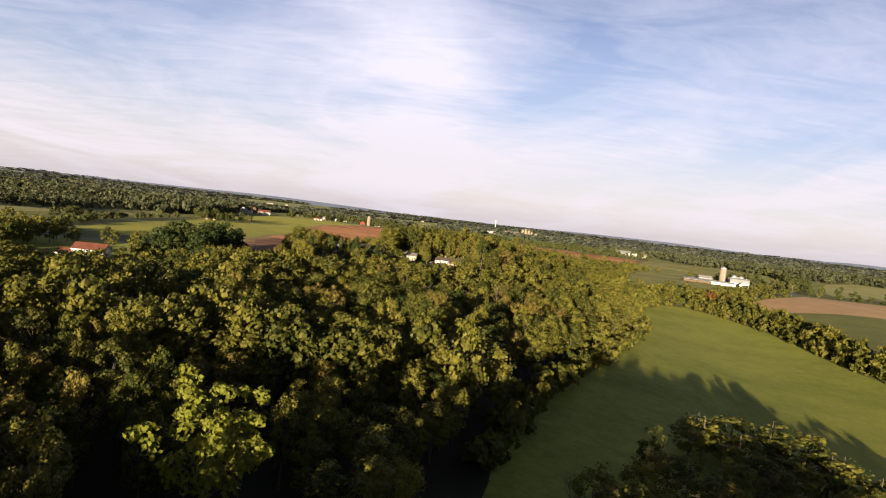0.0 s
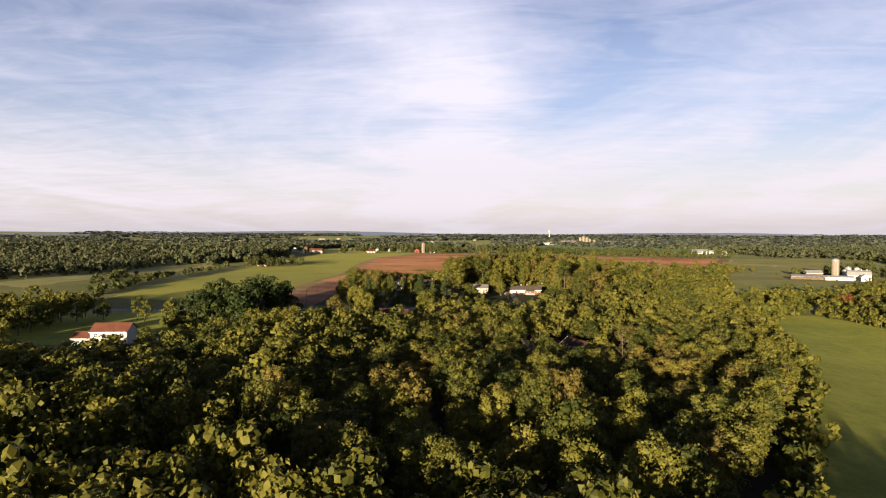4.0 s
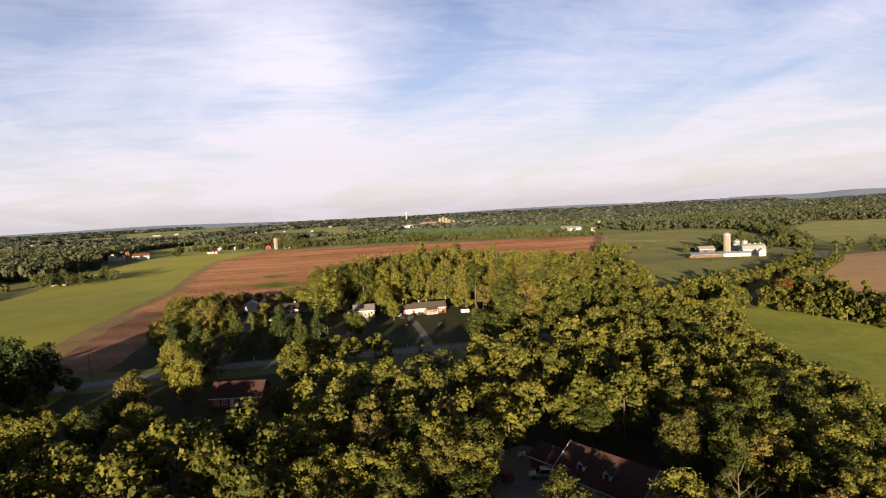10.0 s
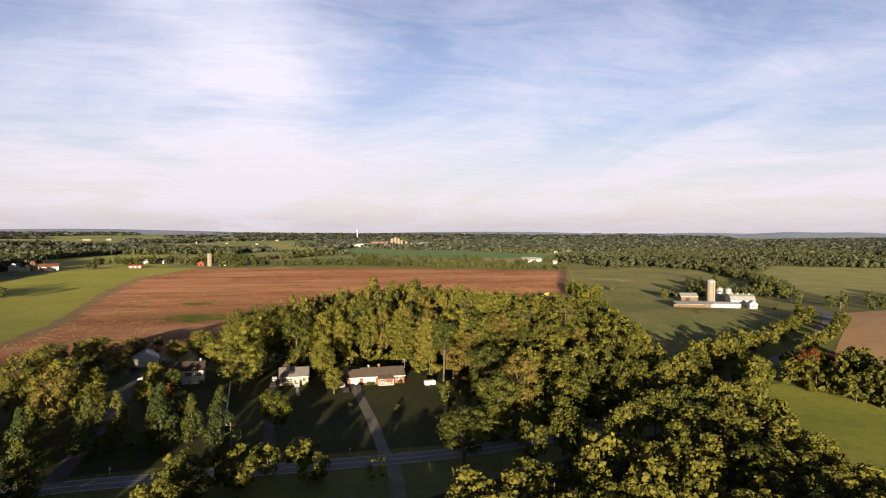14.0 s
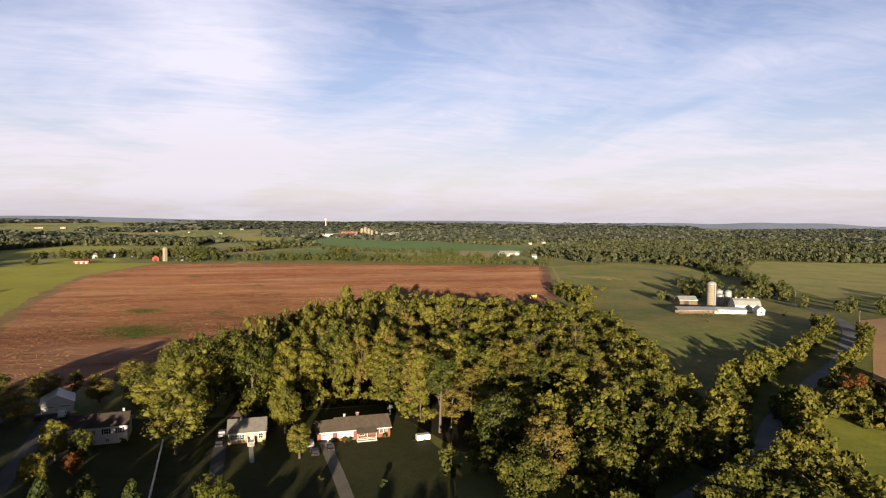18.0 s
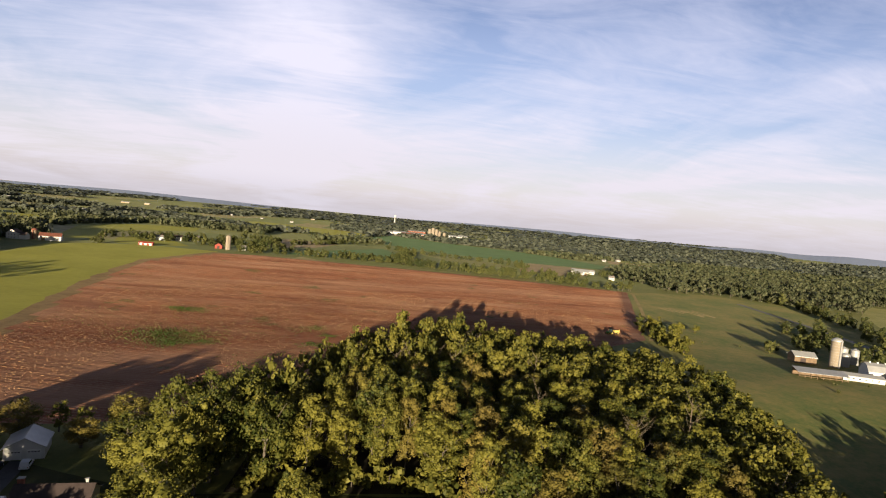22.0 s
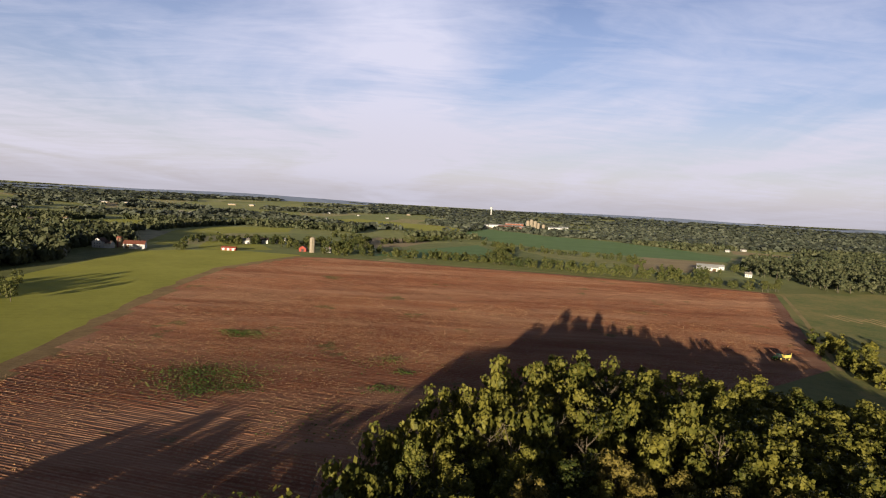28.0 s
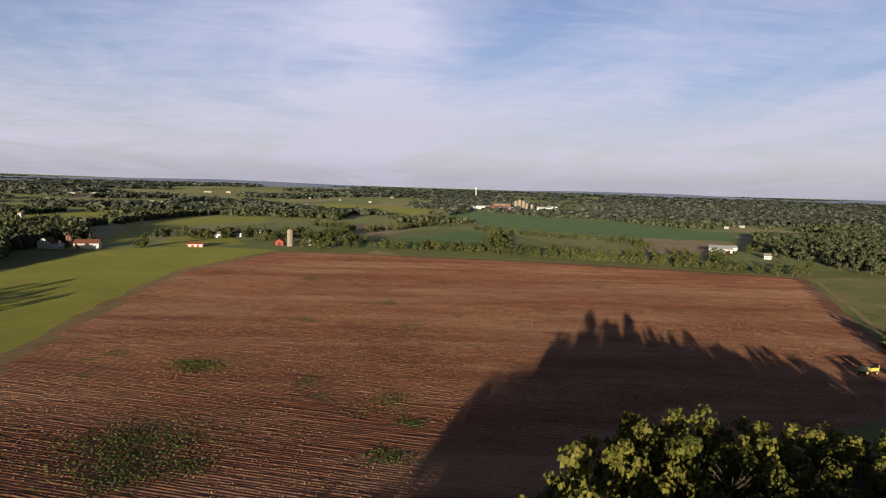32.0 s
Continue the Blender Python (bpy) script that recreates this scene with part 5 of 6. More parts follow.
part("hay_door", B(8.52, 0, 5.6, 0.10, 2.2, 2.0), M_TIMBER, barn)
lean = thing("milking_parlour", "low white milking parlour with bright roof", "shed", 277, 588, -24)
gable(lean, 20, 6.5, 2.7, 1.2, M_WHITE, M_TIN)
for x in (-8, -5, -2, 1, 4, 7):
    window(lean, x, -3.27, 1.5, 0.9, 0.8)
milk = thing("milk_house", "small white gabled milk house", "shed", 291, 577, -20)
gable(milk, 5.2, 6.0, 3.6, 2.0, M_WHITE, M_TIN, along="y")
window(milk, 0, -3.02, 1.9, 1.0, 1.1)

# ---- farms beyond the red field ----
rs = thing("red_shed", "long low red painted shed at the field edge", "shed", -219, 1031, 2)
gable(rs, 15, 6, 2.6, 1.4, M_REDPAINT, M_REDPAINT)
for x in (-5, 0, 5):
    part("stall_door", B(x, -3.06, 1.2, 2.2, 0.12, 2.2), M_TRIM, rs)
silo("old_silo", "tan concrete silo behind the red field", -135.5, 1056, 3.0, 17.5, M_CONCRETE, M_CONCRETE)
rb = thing("red_barn", "small red barn beside the silo", "barn", -147, 1064, 0)
gable(rb, 8, 9, 4.0, 2.6, M_REDPAINT, M_ROOFRED, along="y")
part("barn_door", B(0, -4.56, 1.6, 2.6, 0.12, 3.0), M_ROOFDARK, rb)
for x, y, w, d, h, wall_m, roof_m, a in ((-232, 1128, 12, 8, 4.2, M_WHITE, M_ROOFGREY, 5), (-214, 1148, 11, 8, 4.8, M_WHITE, M_ROOFDARK, -8), (-199, 1165, 14, 9, 5.0, M_WHITE, M_ROOFGREY, 3), (-121, 1068, 9, 7, 3.2, M_GREYCON, M_ROOFGREY, 10),
                                         (-284, 728, 13, 8, 3.0, M_TANWALL, M_ROOFGREY, 12), (353, 1052, 7, 6, 3.4, M_WHITE, M_ROOFGREY, -20), (362, 1136, 8, 7, 3.6, M_WHITE, M_TIN, -20)):
    hm = thing("farm_cottage", "small pale gabled cottage among far trees", "house", x, y, a, 0, "far cottages")
    gable(hm, w, d, h, 2.4, wall_m, roof_m)
    for k in (-0.3, 0.0, 0.3):
        window(hm, w * k, -d / 2 - 0.02, 1.7, 1.0, 1.3)
    chimney(hm, w * 0.3, 0.4, h, h + 3.2, size=0.7)
wf = thing("west_barn", "long white barn with rusty roof", "barn", -304, 1001, 14)
gable(wf, 20, 11, 4.6, 3.2, M_WHITE, M_ROOFRED)
part("barn_door", B(-6, -5.56, 1.8, 3.4, 0.12, 3.4), M_TIMBER, wf)
wh = thing("west_farmhouse", "white gabled farmhouse with dark roof", "house", -334, 992, -10)
gable(wh, 12, 9, 6.0, 3.6, M_WHITE, M_ROOFDARK, along="y")
gable(wh, 8, 7, 4.5, 2.6, M_WHITE, M_ROOFDARK, x=8.5, y=1, wall_name="wing_wall")
for x in (-3, 0, 3):
    window(wh, x, -4.52, 4.4, 0.9, 1.3)
    window(wh, x, -4.52, 1.6, 0.9, 1.3)
silo("west_silo", "short brown tile silo beside the white barn", -321, 1003, 2.8, 11.5, M_TIMBER, M_ROOFRED)
ef = thing("east_barn", "white gabled barn with pale metal lean-to", "barn", 334, 1112, -22)
gable(ef, 24, 14, 4.2, 3.6, M_WHITE, M_TIN)
part("lean_to", prism(bmesh.new(), [(-7, 3.9), (-13, 2.6), (-13, 2.75), (-7, 4.1)], -11, 4), M_TIN, ef, "pale metal lean-to roof")
for k in range(5):
    part("post", B(-10.5 + k * 3.5, -12.8, 1.3, 0.25, 0.25, 2.7), M_TIMBER, ef)
part("barn_door", B(8.0, -7.06, 1.7, 4, 0.12, 3.4), M_TIMBER, ef)

# ---- scattered houses of the far country ----
WEST_HOUSES = [(-640, 1350, 16, 10, 5, M_ROOFDARK), (-668, 1392, 30, 12, 5, M_ROOFDARK), (-625, 1412, 9, 9, 10, M_TIMBER), (-720, 2100, 22, 12, 7, M_ROOFGREY), (-682, 2075, 16, 11, 6, M_ROOFGREY), (-176, 2600, 16, 10, 6, M_ROOFGREY), (-295, 2700, 14, 10, 5, M_ROOFGREY), (-420, 2760, 16, 11, 6, M_TIN), (683, 1700, 15, 10, 6, M_ROOFGREY), (618, 1640, 12, 9, 5, M_TIN), (-1190, 2560, 60, 16, 6, M_TIN), (-1130, 2600, 40, 14, 6, M_TIN), (-900, 3050, 44, 18, 8, M_TIN)]
NORTH_HOUSES = [(-820, 3080, 30, 16, 9, M_TIN), (-740, 3060, 50, 18, 8, M_TIN), (-640, 3100, 26, 14, 8, M_TIN), (-560, 3120, 40, 16, 8, M_TIN), (-120, 3060, 20, 12, 7, M_ROOFGREY), (-980, 1800, 15, 10, 6, M_ROOFGREY), (-860, 1560, 14, 10, 5, M_ROOFDARK), (-470, 1880, 14, 10, 5, M_ROOFGREY), (60, 2560, 14, 10, 6, M_ROOFGREY), (560, 2500, 24, 12, 7, M_TIN), (-330, 2210, 12, 9, 5, M_ROOFGREY), (900, 2100, 16, 10, 6, M_ROOFGREY), (1080, 1900, 14, 10, 6, M_TIN)]
for x, y, w, d, h, roof_m in WEST_HOUSES + NORTH_HOUSES:
    fh = thing("country_house", "small pale house in the far wooded country", "house", x, y, rng.uniform(-25, 25), 0, "far houses")
    gable(fh, w * 0.7, d * 0.7, h * 0.62, 2.0, M_GREYCON if w < 20 else M_TANWALL, roof_m)
    for k in (-0.3, 0.0, 0.3):
        window(fh, w * 0.7 * k, -d * 0.35 - 0.02, h * 0.32, 1.1, 1.2)

# ---- mill ----
for x, y, h, r in ((300, 2325, 30, 5.5), (312, 2328, 34, 5.5), (324, 2325, 30, 5.5), (336, 2335, 24, 5), (352, 2330, 20, 5)):
    silo("mill_silo", "tall tan concrete mill silo", x, y, r, h, M_CONCRETE, M_CONCRETE, 5)["group"] = "mill silos"
for x, y, w, d, h, wall_m, roof_m in ((200, 2350, 46, 24, 8, M_WHITE, M_TIN), (250, 2345, 60, 22, 8, M_ROOFRED, M_ROOFGREY), (268, 2420, 60, 26, 14, M_BRICK, M_ROOFGREY), (285, 2312, 50, 16, 6, M_BRICK, M_TIN), (390, 2330, 44, 18, 10, M_WHITE, M_TIN), (420, 2345, 30, 16, 12, M_WHITE, M_TIN), (225, 2325, 40, 14, 5, M_BRICK, M_ROOFRED), (160, 2340, 26, 16, 6, M_WHITE, M_TIN)):
    ml = thing("mill_building", "long industrial mill building beside the silos", "factory", x, y, rng.uniform(-6, 6), 0, "mill buildings")
    gable(ml, w, d, h, 3.5, wall_m, roof_m)
    for k in (-0.35, -0.1, 0.15, 0.38):
        window(ml, w * k, -d / 2 - 0.02, h * 0.55, 3.0, 2.0)
wt = thing("water_tower", "white water tower on the horizon", "water tower", 288, 3500)
part("stem", rod(bmesh.new(), 0, 0, -1, 40, 3.0, 2.6, 16), M_WHITE, wt)
bm = bmesh.new()
bmesh.ops.create_uvsphere(bm, u_segments=20, v_segments=12, radius=6.5, matrix=Matrix.Translation((0, 0, 44)) @ Matrix.Diagonal((1, 1, 1.1, 1)))
part("tank", bm, M_WHITE, wt)

# ---- tractor and wagon in the red field ----
def wheel_pair(root, sx, sr, sw, gauge):
    for s in (-1, 1):
        bm = bmesh.new()
        bmesh.ops.create_cone(bm, cap_ends=True, segments=18, radius1=sr, radius2=sr, depth=sw, matrix=Matrix.Translation((sx, s * gauge, sr)) @ Matrix.Rotation(radians(90), 4, "X"))
        bmesh.ops.bevel(bm, geom=[e for e in bm.edges if e.is_boundary or abs(e.verts[0].co.y - e.verts[1].co.y) < 0.01], offset=0.06, segments=1, affect="EDGES")
        wheel = part("wheel", bm, M_BLACK, root)
        bm = bmesh.new()
        bmesh.ops.create_cone(bm, cap_ends=True, segments=14, radius1=sr * 0.55, radius2=sr * 0.55, depth=sw + 0.04, matrix=Matrix.Translation((sx, s * gauge, sr)) @ Matrix.Rotation(radians(90), 4, "X"))
        part("rim", bm, M_YELLOWPAINT, wheel)


tr = thing("farm_tractor", "dark green tractor with pale rims pulling a wagon", "tractor", 177, 687, 190, 0.10)
bm = B(1.2, 0, 1.55, 2.5, 1.0, 1.1)
bmesh.ops.bevel(bm, geom=bm.edges[:], offset=0.14, segments=2, affect="EDGES")
part("bonnet", bm, M_GREENPAINT, tr)
cab = part("cab", B(-0.9, 0, 2.35, 1.7, 1.7, 1.5), M_GLASS, tr)
part("cab_roof", B(-0.9, 0, 3.18, 2.0, 1.9, 0.18), M_GREENPAINT, cab, "green cab roof")
wheel_pair(tr, -1.1, 1.0, 0.6, 1.15)
wheel_pair(tr, 1.9, 0.7, 0.45, 1.05)
for s in (-1, 1):
    part("mudguard", B(-1.1, s * 1.15, 2.08, 1.5, 0.6, 0.08), M_GREENPAINT, tr)
part("exhaust", rod(bmesh.new(), 1.4, 0.35, 2.0, 3.2, 0.06, sides=6), M_BLACK, tr)
part("hitch", B(-2.3, 0, 0.8, 1.4, 0.2, 0.2), M_BLACK, tr)

wg = thing("farm_wagon", "yellow hopper wagon hitched behind the tractor", "wagon", 182.3, 687.95, 190, 0.10)
bm = B(0, 0, 2.2, 4.2, 2.4, 1.7)
for v in bm.verts:
    if v.co.z < 2.2:
        v.co.x, v.co.y = v.co.x * 0.72, v.co.y * 0.5
part("hopper", bm, M_YELLOWPAINT, wg)
part("rim_rail", B(0, 0, 3.09, 4.4, 2.55, 0.1), M_BLACK, wg, "dark steel top rail")
part("chassis", B(0.4, 0, 1.1, 4.8, 0.9, 0.22), M_BLACK, wg)
part("drawbar", B(2.7, 0, 0.85, 1.2, 0.18, 0.18), M_BLACK, wg)
part("chute", rod(bmesh.new(), -1.9, 0.9, 1.2, 3.9, 0.16, sides=10), M_YELLOWPAINT, wg)
wheel_pair(wg, -0.6, 0.8, 0.5, 1.2)

# ---- rows of raked hay in the pasture ----
def windrow(x, y, length, seed):
    """A low ragged bank of raked hay."""
    rr = random.Random(seed)
    v, f = [], []
    n = int(length / 1.5)
    for i in range(n + 1):
        px, py = x + i * 0.16 + rr.uniform(-0.2, 0.2), y - i * 1.5
        half, top = rr.uniform(0.55, 0.95), rr.uniform(0.22, 0.42) * (0.2 if i in (0, n) else 1)
        for dx, dz in ((-half, 0.0), (-half * 0.45, top * 0.8), (half * 0.1, top), (half * 0.6, top * 0.6), (half, 0.0)):
            v.append((px + dx, py, gz(px, py) + 0.05 + dz))
        if i:
            a, b = (i - 1) * 5, i * 5
            f += [(a + k, b + k, b + k + 1, a + k + 1) for k in range(4)]
    return tagged(mesh_object("hay_windrow", v, f, M_TAN), "pale raked row of cut hay in the pasture", "hay row", "hay rows")


for i in range(6):
    windrow(296 + 6.0 * i, 832 - 3.0 * i + (i % 3) * 4, 24 + (i * 7) % 13, i)

# ---- single trees and bushes ----
CEDARS = [make_tree("cedar_tree", "pointed green cedar on the lawn", r, h, 0.6, L_CEDAR, "cone", 40, 2200, 0.36, 0.22) for r, h in ((3.7, 13), (3.2, 11.5), (4.3, 14.5))]
SHADE = [make_tree("shade_tree", "spreading shade tree beside the houses", r, h, c, L_OAK, "round", 64, 3400, 0.38, 0.45, low=-0.85) for r, h, c in ((9.4, 20, 1.4), (7.4, 17, 0.6), (5.8, 13.5, 0.2))]
GOLD = make_tree("golden_maple", "round yellow-green maple on the lawn", 5.4, 11.5, 0.6, L_POPLAR, "round", 50, 2800, 0.36, 0.3, low=-0.85)
POPLAR = make_tree("poplar_tree", "tall bright yellow-green poplar rising over the wood", 7.8, 21.0, 8.5, L_YELLOW, "loose", 70, 3800, 0.42, 0.42)
RUST = make_tree("rust_tree", "half-bare tree with rust-red leaves", 6.0, 12.5, 0.2, L_RUST, "round", 28, 1700, 0.5, 0.35, low=-0.9)
TALLSTEM = make_tree("tall_stem_tree", "tall tree with a long bare pale stem", 6.0, 22, 9.5, L_OAK, "round", 20, 1700, 0.55, 0.4)
BARES = [make_bare("bare_tree", "leafless pale tree among green crowns", h, r) for h, r in ((13, 5.0), (16, 4.6), (18, 4.2))]

plant(POPLAR, -20, 57)
plant(RUST, 197, 434, 1.05)
plant(RUST, 206, 430, 0.85)
plant(TALLSTEM, 28, 419)
plant(RUST, -60, 414, 0.5)
plant(GOLD, -27.2, 381)
for x, y, k, s in ((-72.4, 343.6, 2, 0.95), (-54.2, 375, 2, 1.0), (-47.5, 377.5, 1, 0.95), (-40.3, 374.5, 0, 1.0), (-69.5, 373, 2, 0.95), (-64.5, 377.2, 0, 0.95), (-83.8, 378, 1, 0.9), (-81, 366, 2, 0.9), (-90, 372, 0, 0.9), (-92.5, 450.3, 1, 0.7), (-16, 436, 1, 0.8), (-57, 380, 1, 0.85)):
    plant(CEDARS[k], x, y, s * 1.12, group="lawn cedars")
ROADSIDE_TREES = [(-72, 318, 2, 0.95), (-78, 330, 2, 1.0), (-84, 312, 2, 0.9), (-74, 322, 2, 1.0), (-80, 338, 2, 1.0), (-84, 350, 2, 0.8), (-45, 322, 2, 1.0), (-42, 338, 2, 0.9), (-39.5, 421, 0, 1.0), (-40, 437, 0, 1.0), (-48, 450, 0, 1.0), (-93.7, 399.6, 0, 0.82), (-84, 393, 1, 0.95), (-100, 412, 1, 0.95), (-109, 464, 2, 1.15), (-86, 458, 1, 0.95), (-98, 462, 2, 1.0), (-56, 466, 1, 1.0), (-68, 470, 2, 0.9)]
WEST_YARD_TREES = [(-66.5, 424, 2, 0.72), (-60, 421, 2, 0.6), (-13, 429, 2, 0.95), (-10.2, 411, 2, 0.62), (-96, 425, 1, 0.85), (-104, 438, 1, 0.8), (-108, 452, 1, 0.9), (-78, 402, 2, 1.0), (-88, 410, 2, 1.1), (-86, 430, 2, 0.85), (-98, 384, 1, 0.75), (-74, 388, 2, 0.9), (-52, 392, 2, 0.62), (-66, 408, 2, 0.6), (-97, 470, 1, 1.0), (-84, 474, 1, 0.9)]
MIDDLE_YARD_TREES = [(-60, 480, 1, 1.0), (-48, 474, 0, 0.95), (-30, 466, 1, 1.05), (-36, 446, 1, 1.0), (30, 366, 1, 1.0), (40, 378, 1, 1.05), (36, 396, 1, 1.0), (-34, 452, 1, 1.0), (-44, 462, 1, 1.0), (-22, 450, 1, 1.0), (-88, 362, 2, 0.7), (-103, 392, 2, 0.6)]
ROADSIDE_THICKET = [(-111, 286, 2, 0.72), (-104, 294, 2, 0.66), (-97, 288, 2, 0.74), (-90, 295, 2, 0.68), (-84, 287, 2, 0.76), (-77, 294, 2, 0.7), (-71, 287, 2, 0.72), (-99, 301, 2, 0.55), (-86, 303, 2, 0.6), (-45, 296, 2, 0.7)]
TALL_GROUP = [(-33, 456, 1, 1.05), (-27, 464, 1, 1.05), (-38, 470, 1, 1.0), (-31, 478, 1, 1.0), (-24, 476, 1, 1.0)]


def yard_tall(x, y, k):
    """The trees beside the rear wood are drawn up tall; those behind the garage stay low."""
    if y > 430 and -47 < x < -19:
        return 1.22 if k == 1 else 1.05
    if y > 440 and x < -47:
        return 0.62
    return 0.86 if k == 0 else 1.0


for x, y, k, s in ROADSIDE_TREES + WEST_YARD_TREES + MIDDLE_YARD_TREES + ROADSIDE_THICKET + TALL_GROUP:
    plant(SHADE[k], x, y, s * 1.04, tall=yard_tall(x, y, k), group="yard trees")
plant(SHADE[0], 16.5, 351, 0.92, tall=0.74, group="yard trees")
OLD_BARE = [(18, 64, 0, 0.95), (32, 62, 1, 0.95), (-4, 226, 0, 1.0), (22, 222, 2, 1.0), (50, 470, 2, 1.1), (70, 452, 1, 1.1), (105, 440, 0, 1.1), (-16, 496, 1, 1.05), (-6, 512, 2, 1.0), (14, 520, 1, 1.1), (30, 530, 0, 1.2), (42, 540, 1, 1.1), (24, 560, 2, 0.95), (-36, 462, 2, 1.05)]
TALL_BARE = [(2, 505, 2, 1.05), (8, 532, 2, 1.0), (22, 540, 1, 1.1), (-12, 506, 2, 1.0), (36, 556, 1, 1.05), (18, 510, 2, 1.1), (34, 512, 2, 1.1), (52, 560, 1, 1.1), (-20, 488, 1, 1.1), (66, 520, 2, 1.05), (98, 470, 2, 1.1)]
for x, y, k, s in OLD_BARE + TALL_BARE:
    plant(BARES[k], x, y, s * (1.06 if y > 440 else 0.82), group="bare trees")


def bush(name, label, x, y, r, mat=None, group=""):
    root = tagged(new(name), label, "bush", group)
    v, q, c = crown(r, r * 1.5, 0.05, 7, 220, 0.32)
    mesh_object("foliage", v, [tuple(i) for i in q] + [tuple(i) for i in c], mat or L_CEDAR, root)
    root.matrix_basis = place(x, y)
    return root


for x, y, r in ((7.0, 391, 1.1), (12.4, 418.6, 0.9), (1.6, 418.4, 0.8), (3.0, 418.4, 0.7), (-6, 398, 0.8), (-18.5, 421, 0.9), (-53, 430.5, 1.0)):
    bush("garden_bush", "clipped green bush near the house", x, y, r, group="garden bushes")

for x, y, r in ((-18, 361, 3.6), (-4.7, 345.5, 3.4)):
    bush("roadside_shrub", "dense dark green shrub beside the road", x, y, r, L_CEDAR, group="roadside shrubs")
for x, y, r in ((203, 690, 1.2), (213, 684, 0.9), (219, 688, 1.4), (226, 682, 1.0), (232, 679, 1.3), (240, 677, 0.8), (262, 668, 1.0), (236, 560, 1.1), (247, 574, 1.3), (268, 574, 1.0), (300, 566, 1.2), (312, 575, 1.4), (322, 588, 1.1)):
    bush("pasture_bush", "small rough green bush in the pasture", x, y, r, L_HEDGE, group="pasture bushes")

woodland("front_wood_edge", np.concatenate([along([(8, 90), (26, 135), (38, 158), (52, 186), (77, 235), (95, 275), (110, 325), (124, 368), (136, 390)], 3.4, 1.6)]), "low leafy edge of the front wood", SHRUB, L_WOOD, 1.0, 1.7)
woodland("rear_wood_edge", np.concatenate([along([(30, 408), (60, 380), (106, 396), (121, 432), (137, 470), (152, 498), (166, 545), (151, 592), (117, 606), (95, 601), (60, 601), (34, 591), (10, 559), (-10, 524), (-24, 490)], 4.5, 1.8), along([(-26, 449), (15, 449), (27, 424)], 3.5, 1.2)]), "low leafy edge of the rear wood", SHRUB, L_WOOD, 1.0, 1.8)
woodland("yard_backing", along([(-106, 476), (-70, 484), (-28, 492)], 7.5, 3), "low trees between lawns and red field", SIMPLE, L_WOOD, 0.45, 0.75)
woodland("roadside_scrub", np.concatenate([along([(22, 364), (60, 374), (110, 402)], 4.5, 2.5), along([(-46, 350), (-8, 350)], 6, 1.5), along([(24, 396), (40, 384)], 5, 3)]), "dark roadside scrub under the wood", BUSHY, L_WOOD, 0.7, 1.2)
woodland("lane_wood", np.concatenate([along([(34, 346), (60, 352), (100, 372), (124, 390)], 3.8, 2.4), along([(38, 378), (60, 377), (96, 396), (112, 408)], 5.0, 2.2)]), "tall trees lining the road bend", SIMPLE, L_WOOD, 0.7, 0.95)
woodland("lane_trees", np.concatenate([along([(110, 404), (124, 418), (140, 436), (166, 458), (200, 476)], 4.4, 2.0), along([(118, 382), (136, 398), (154, 416), (170, 430)], 4.0, 1.6)]), "tall bushy trees beside the lane", BUSHY, L_WOOD, 1.15, 1.6)
# Cedar foliage colour stands for both the dark oaks and the shade on them.
woodland("dark_clump", scatter([(-148, 293), (-118, 292), (-113, 345), (-140, 348)], 7.0), "dense trees beside the road bend, darkened partly for shade", SIMPLE, L_CEDAR, 0.95, 1.25)
woodland("dark_clump_skirt", along([(-118, 290), (-112, 318), (-114, 344), (-142, 350), (-152, 320), (-149, 292), (-118, 290)], 4.5, 1.8), "low leafy skirt of the shade-darkened trees", BUSHY, L_CEDAR, 0.6, 0.95)
woodland("west_trees", np.concatenate([along([(-158, 300), (-200, 306), (-240, 300)], 10, 5), scatter([(-240, 180), (-178, 190), (-178, 240), (-240, 250)], 9.5), scatter([(-256, 264), (-198, 262), (-194, 316), (-256, 324)], 9.0)]), "dark trees round the white farmhouse", SIMPLE, L_WOOD, 0.7, 1.0)

# ---- weeds and stubble on the red field ----
def tufts(name, pts, size, mat, label, tall=1.0):
    n = len(pts)
    at = np.column_stack([pts, [gz(x, y) + 0.14 for x, y in pts]])
    size = size * rng.uniform(0.5, 1.4, n)
    a = rng.uniform(0, 3.1416, n)
    side = np.column_stack([np.cos(a), np.sin(a), np.zeros(n)]) * size[:, None]
    lean = rng.normal(size=(n, 3)) * (0.4, 0.4, 0) * size[:, None] + np.column_stack([np.zeros(n), np.zeros(n), size * tall])
    v = np.stack([at - side * 0.5, at + side * 0.5, at + side * 0.3 + lean, at - side * 0.3 + lean * 0.8], 1).reshape(-1, 3)
    return tagged(mesh_object(name, v, np.arange(4 * n).reshape(n, 4), mat), label, "plants", kind="stuff")


FURROWED = [(-107, 484), (-146, 490), (-150, 592), (-163, 670), (-175, 760), (-179, 893), (-138, 1002), (-98, 1008), (130, 972), (304, 924), (190, 676), (146, 644), (56, 604), (-4, 564), (-36, 508), (-62, 494)]


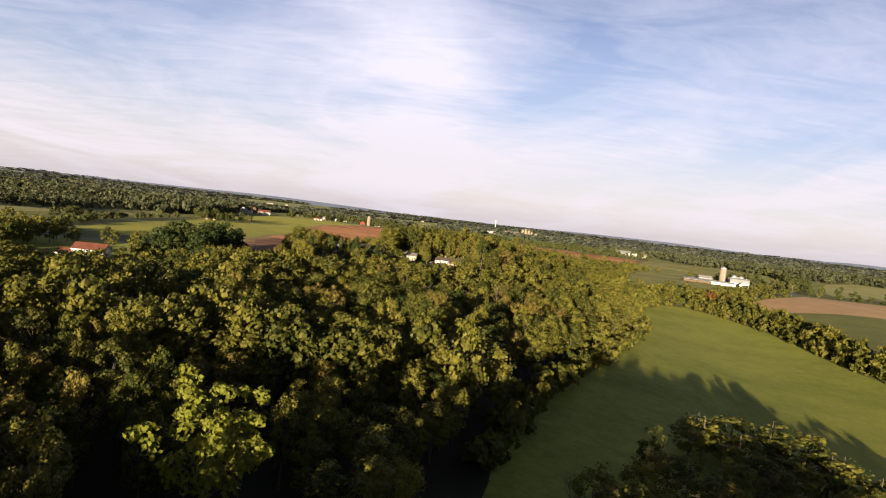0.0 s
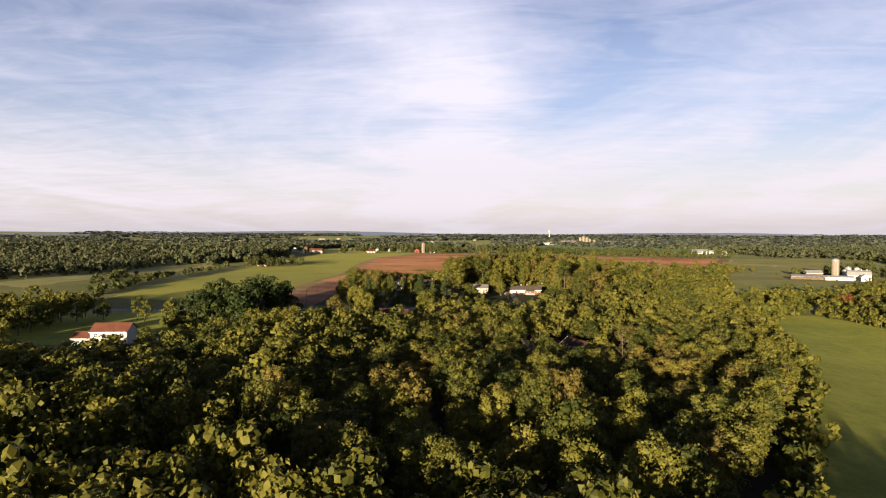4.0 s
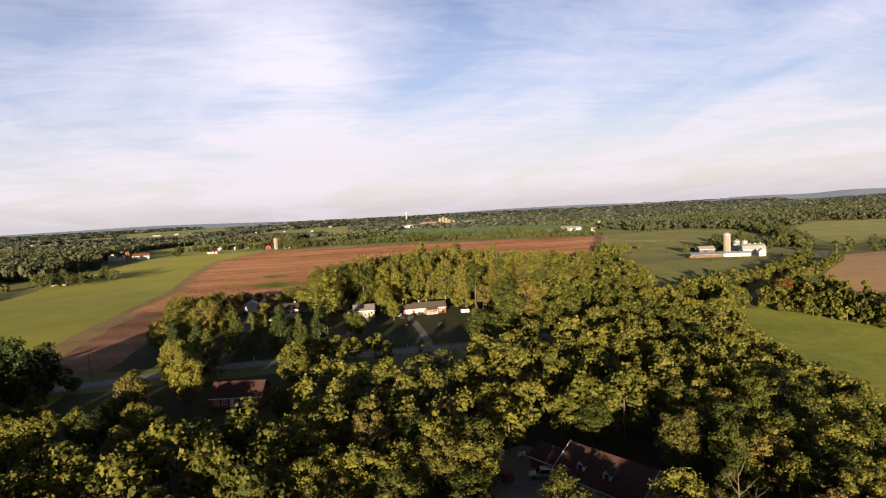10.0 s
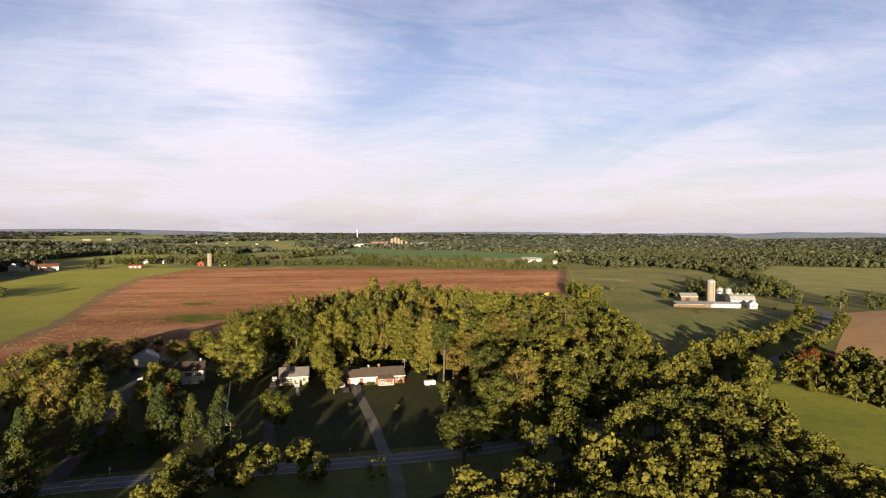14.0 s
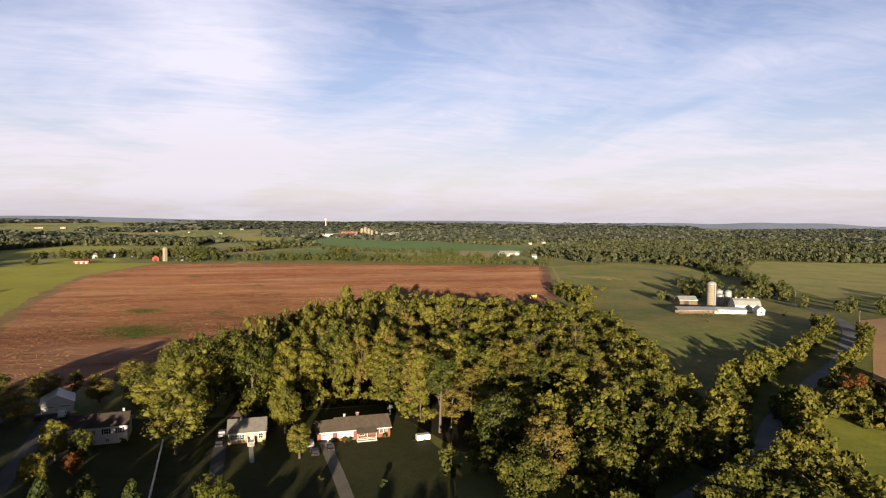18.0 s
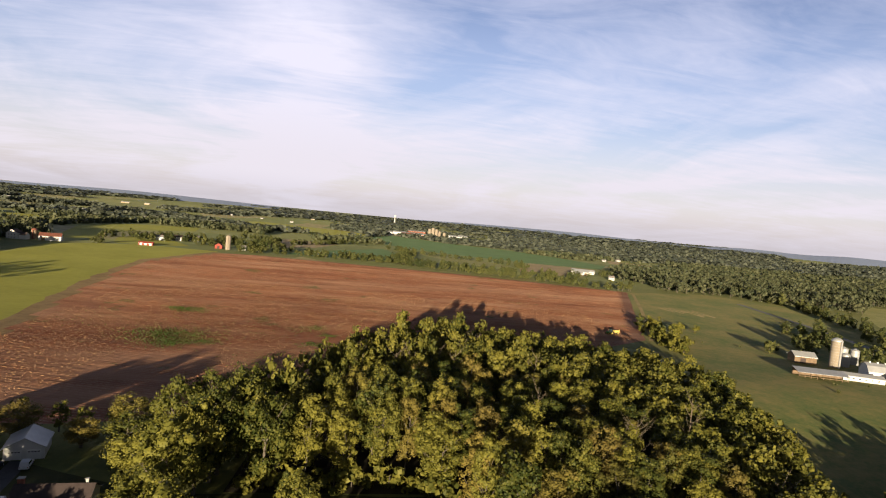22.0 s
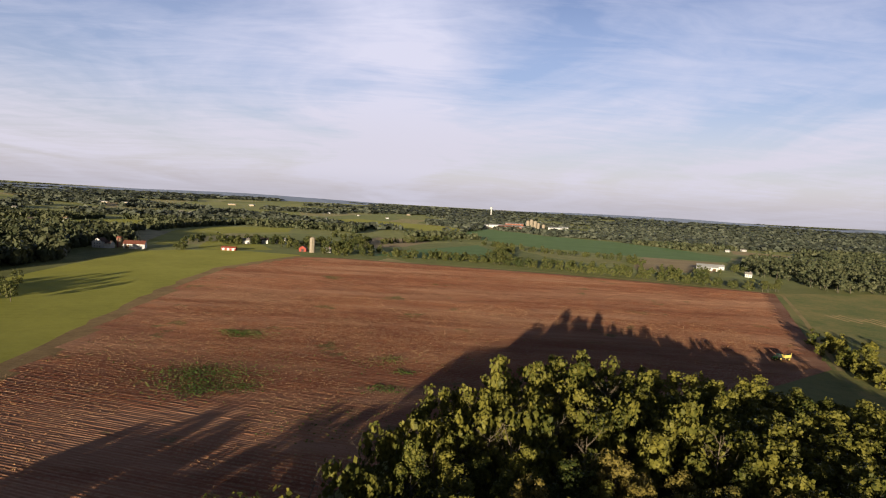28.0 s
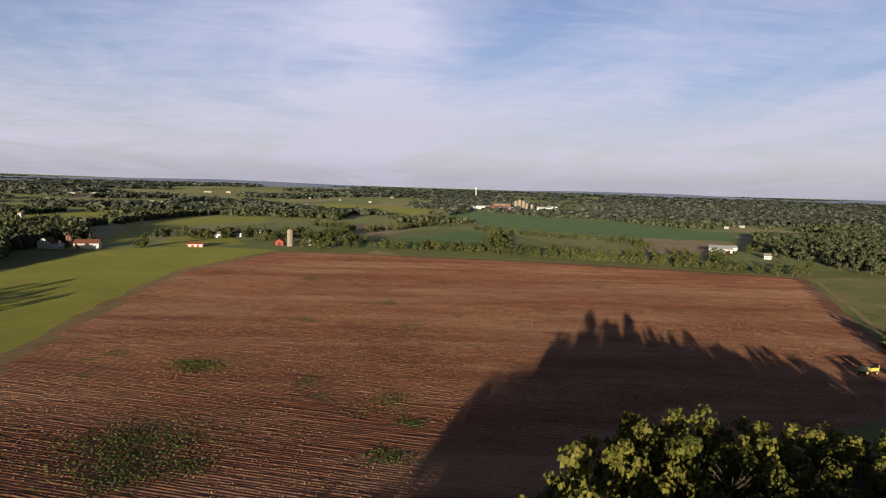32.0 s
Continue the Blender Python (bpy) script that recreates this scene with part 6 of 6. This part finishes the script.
def furrows(step=1.27, slope=0.27, high=0.12):
    """Low plough ridges across the whole red field, uneven along their length."""
    xs = np.arange(-182, 310, 6.0)
    ks = np.arange(int(430 / step) * 4, int(1030 / step) * 4)
    gx, gk = np.meshgrid(xs, ks)
    gc = gk * step / 4
    rough = np.array([noise.noise((x * 0.21, c * 1.3, 7.0)) for x, c in zip(gx.ravel(), gc.ravel())]).reshape(gx.shape)
    gy = gc - slope * gx + rough * 0.16
    crest = np.array((1.0, 0.55, 0.0, 0.5))[gk % 4]
    gzed = np.interp(gy, YB, ZB) + 0.07 + high * (crest * (1 + 0.9 * rough) + 0.5 * rough)
    ok = inside(np.column_stack([gx.ravel(), gy.ravel()]), FURROWED).reshape(gx.shape)
    index = np.arange(gx.size).reshape(gx.shape)
    full = ok[:-1, :-1] & ok[1:, :-1] & ok[:-1, 1:] & ok[1:, 1:]
    quads = np.stack([index[:-1, :-1], index[:-1, 1:], index[1:, 1:], index[1:, :-1]], -1)[full]
    keep, flat = np.unique(quads.ravel(), return_inverse=True)
    v = np.column_stack([gx.ravel(), gy.ravel(), gzed.ravel()])[keep]
    return tagged(mesh_object("plough_ridges", v, flat.reshape(-1, 4), M_RED), "low ploughed ridges of red soil in rows", "soil", kind="stuff")


furrows()
M_STRAW = plain("dry_straw", (0.33, 0.195, 0.09), 0.9, vary=0.25)
rows = []
for _ in range(56000):
    u, w = rng.uniform(-150, 190), rng.uniform(505, 800)
    if rng.uniform() < 0.75:
        lane = round((w + u * 0.27) / 2.54) * 2.54
        w = lane - u * 0.27 + rng.normal() * 0.2
    if noise.noise((u * 0.02, w * 0.03, 2.0)) > -0.22:
        rows.append((u, w))
rows = np.array(rows)
rows = rows[inside(rows, RED_FIELD)]
tufts("stubble", rows, 0.30, M_STRAW, "dry straw-coloured stubble in rows", 0.7)
weeds = []
for x, y, r, n in ((-91, 683, 7, 260), (-99, 686, 4, 90), (-86, 614, 11, 620), (-80, 596, 9, 420), (-16, 606, 5, 130), (-10, 630, 3, 60), (-17, 651, 5, 70), (-66, 600, 4, 80), (-22, 640, 9, 60), (-60, 640, 30, 160), (40, 640, 40, 80), (-120, 640, 25, 60), (-30, 566, 14, 120)):
    weeds.append(rng.normal(size=(int(n * 2.2), 2)) * (r * 0.85, r * 0.7) + (x, y))
weeds = np.concatenate(weeds)
tufts("weed_patches", weeds[inside(weeds, RED_FIELD)], 0.55, L_WEED, "green weeds in loose patches", 0.5)

# ---- far hills on the horizon, haze put into their colour ----
def ridge(name, reach, a0, a1, high, seed, label):
    """A long low ridge on an arc round the flight, between two bearings."""
    n = 150
    v, f = [], []
    for i in range(n + 1):
        a = radians(a0 + (a1 - a0) * i / n)
        edge = math.sin(math.pi * i / n) ** 1.3
        h = 8 + (high - 8) * edge * (0.62 + 0.5 * noise.noise((i * 0.045, seed, 0)) + 0.16 * noise.noise((i * 0.11, seed, 4)))
        for r, z in ((reach, -10), (reach + 500, h), (reach + 620, -10)):
            v.append((math.sin(a) * r, 250 + math.cos(a) * r, z))
        if i:
            f += [(3 * i - 3, 3 * i, 3 * i + 1, 3 * i - 2), (3 * i - 2, 3 * i + 1, 3 * i + 2, 3 * i - 1)]
    return tagged(mesh_object(name, v, f, M_HAZE_HILL), label, "hills", kind="structure")


ridge("backdrop_hills", 4100, 14, 80, 74, 3.3, "far hills on the horizon, coloured blue for haze")
# Low strip added to stand in for the haze band along the skyline.
ridge("backdrop_distance", 4000, -75, 70, 58, 8.1, "added low strip in haze colour behind the last woods")
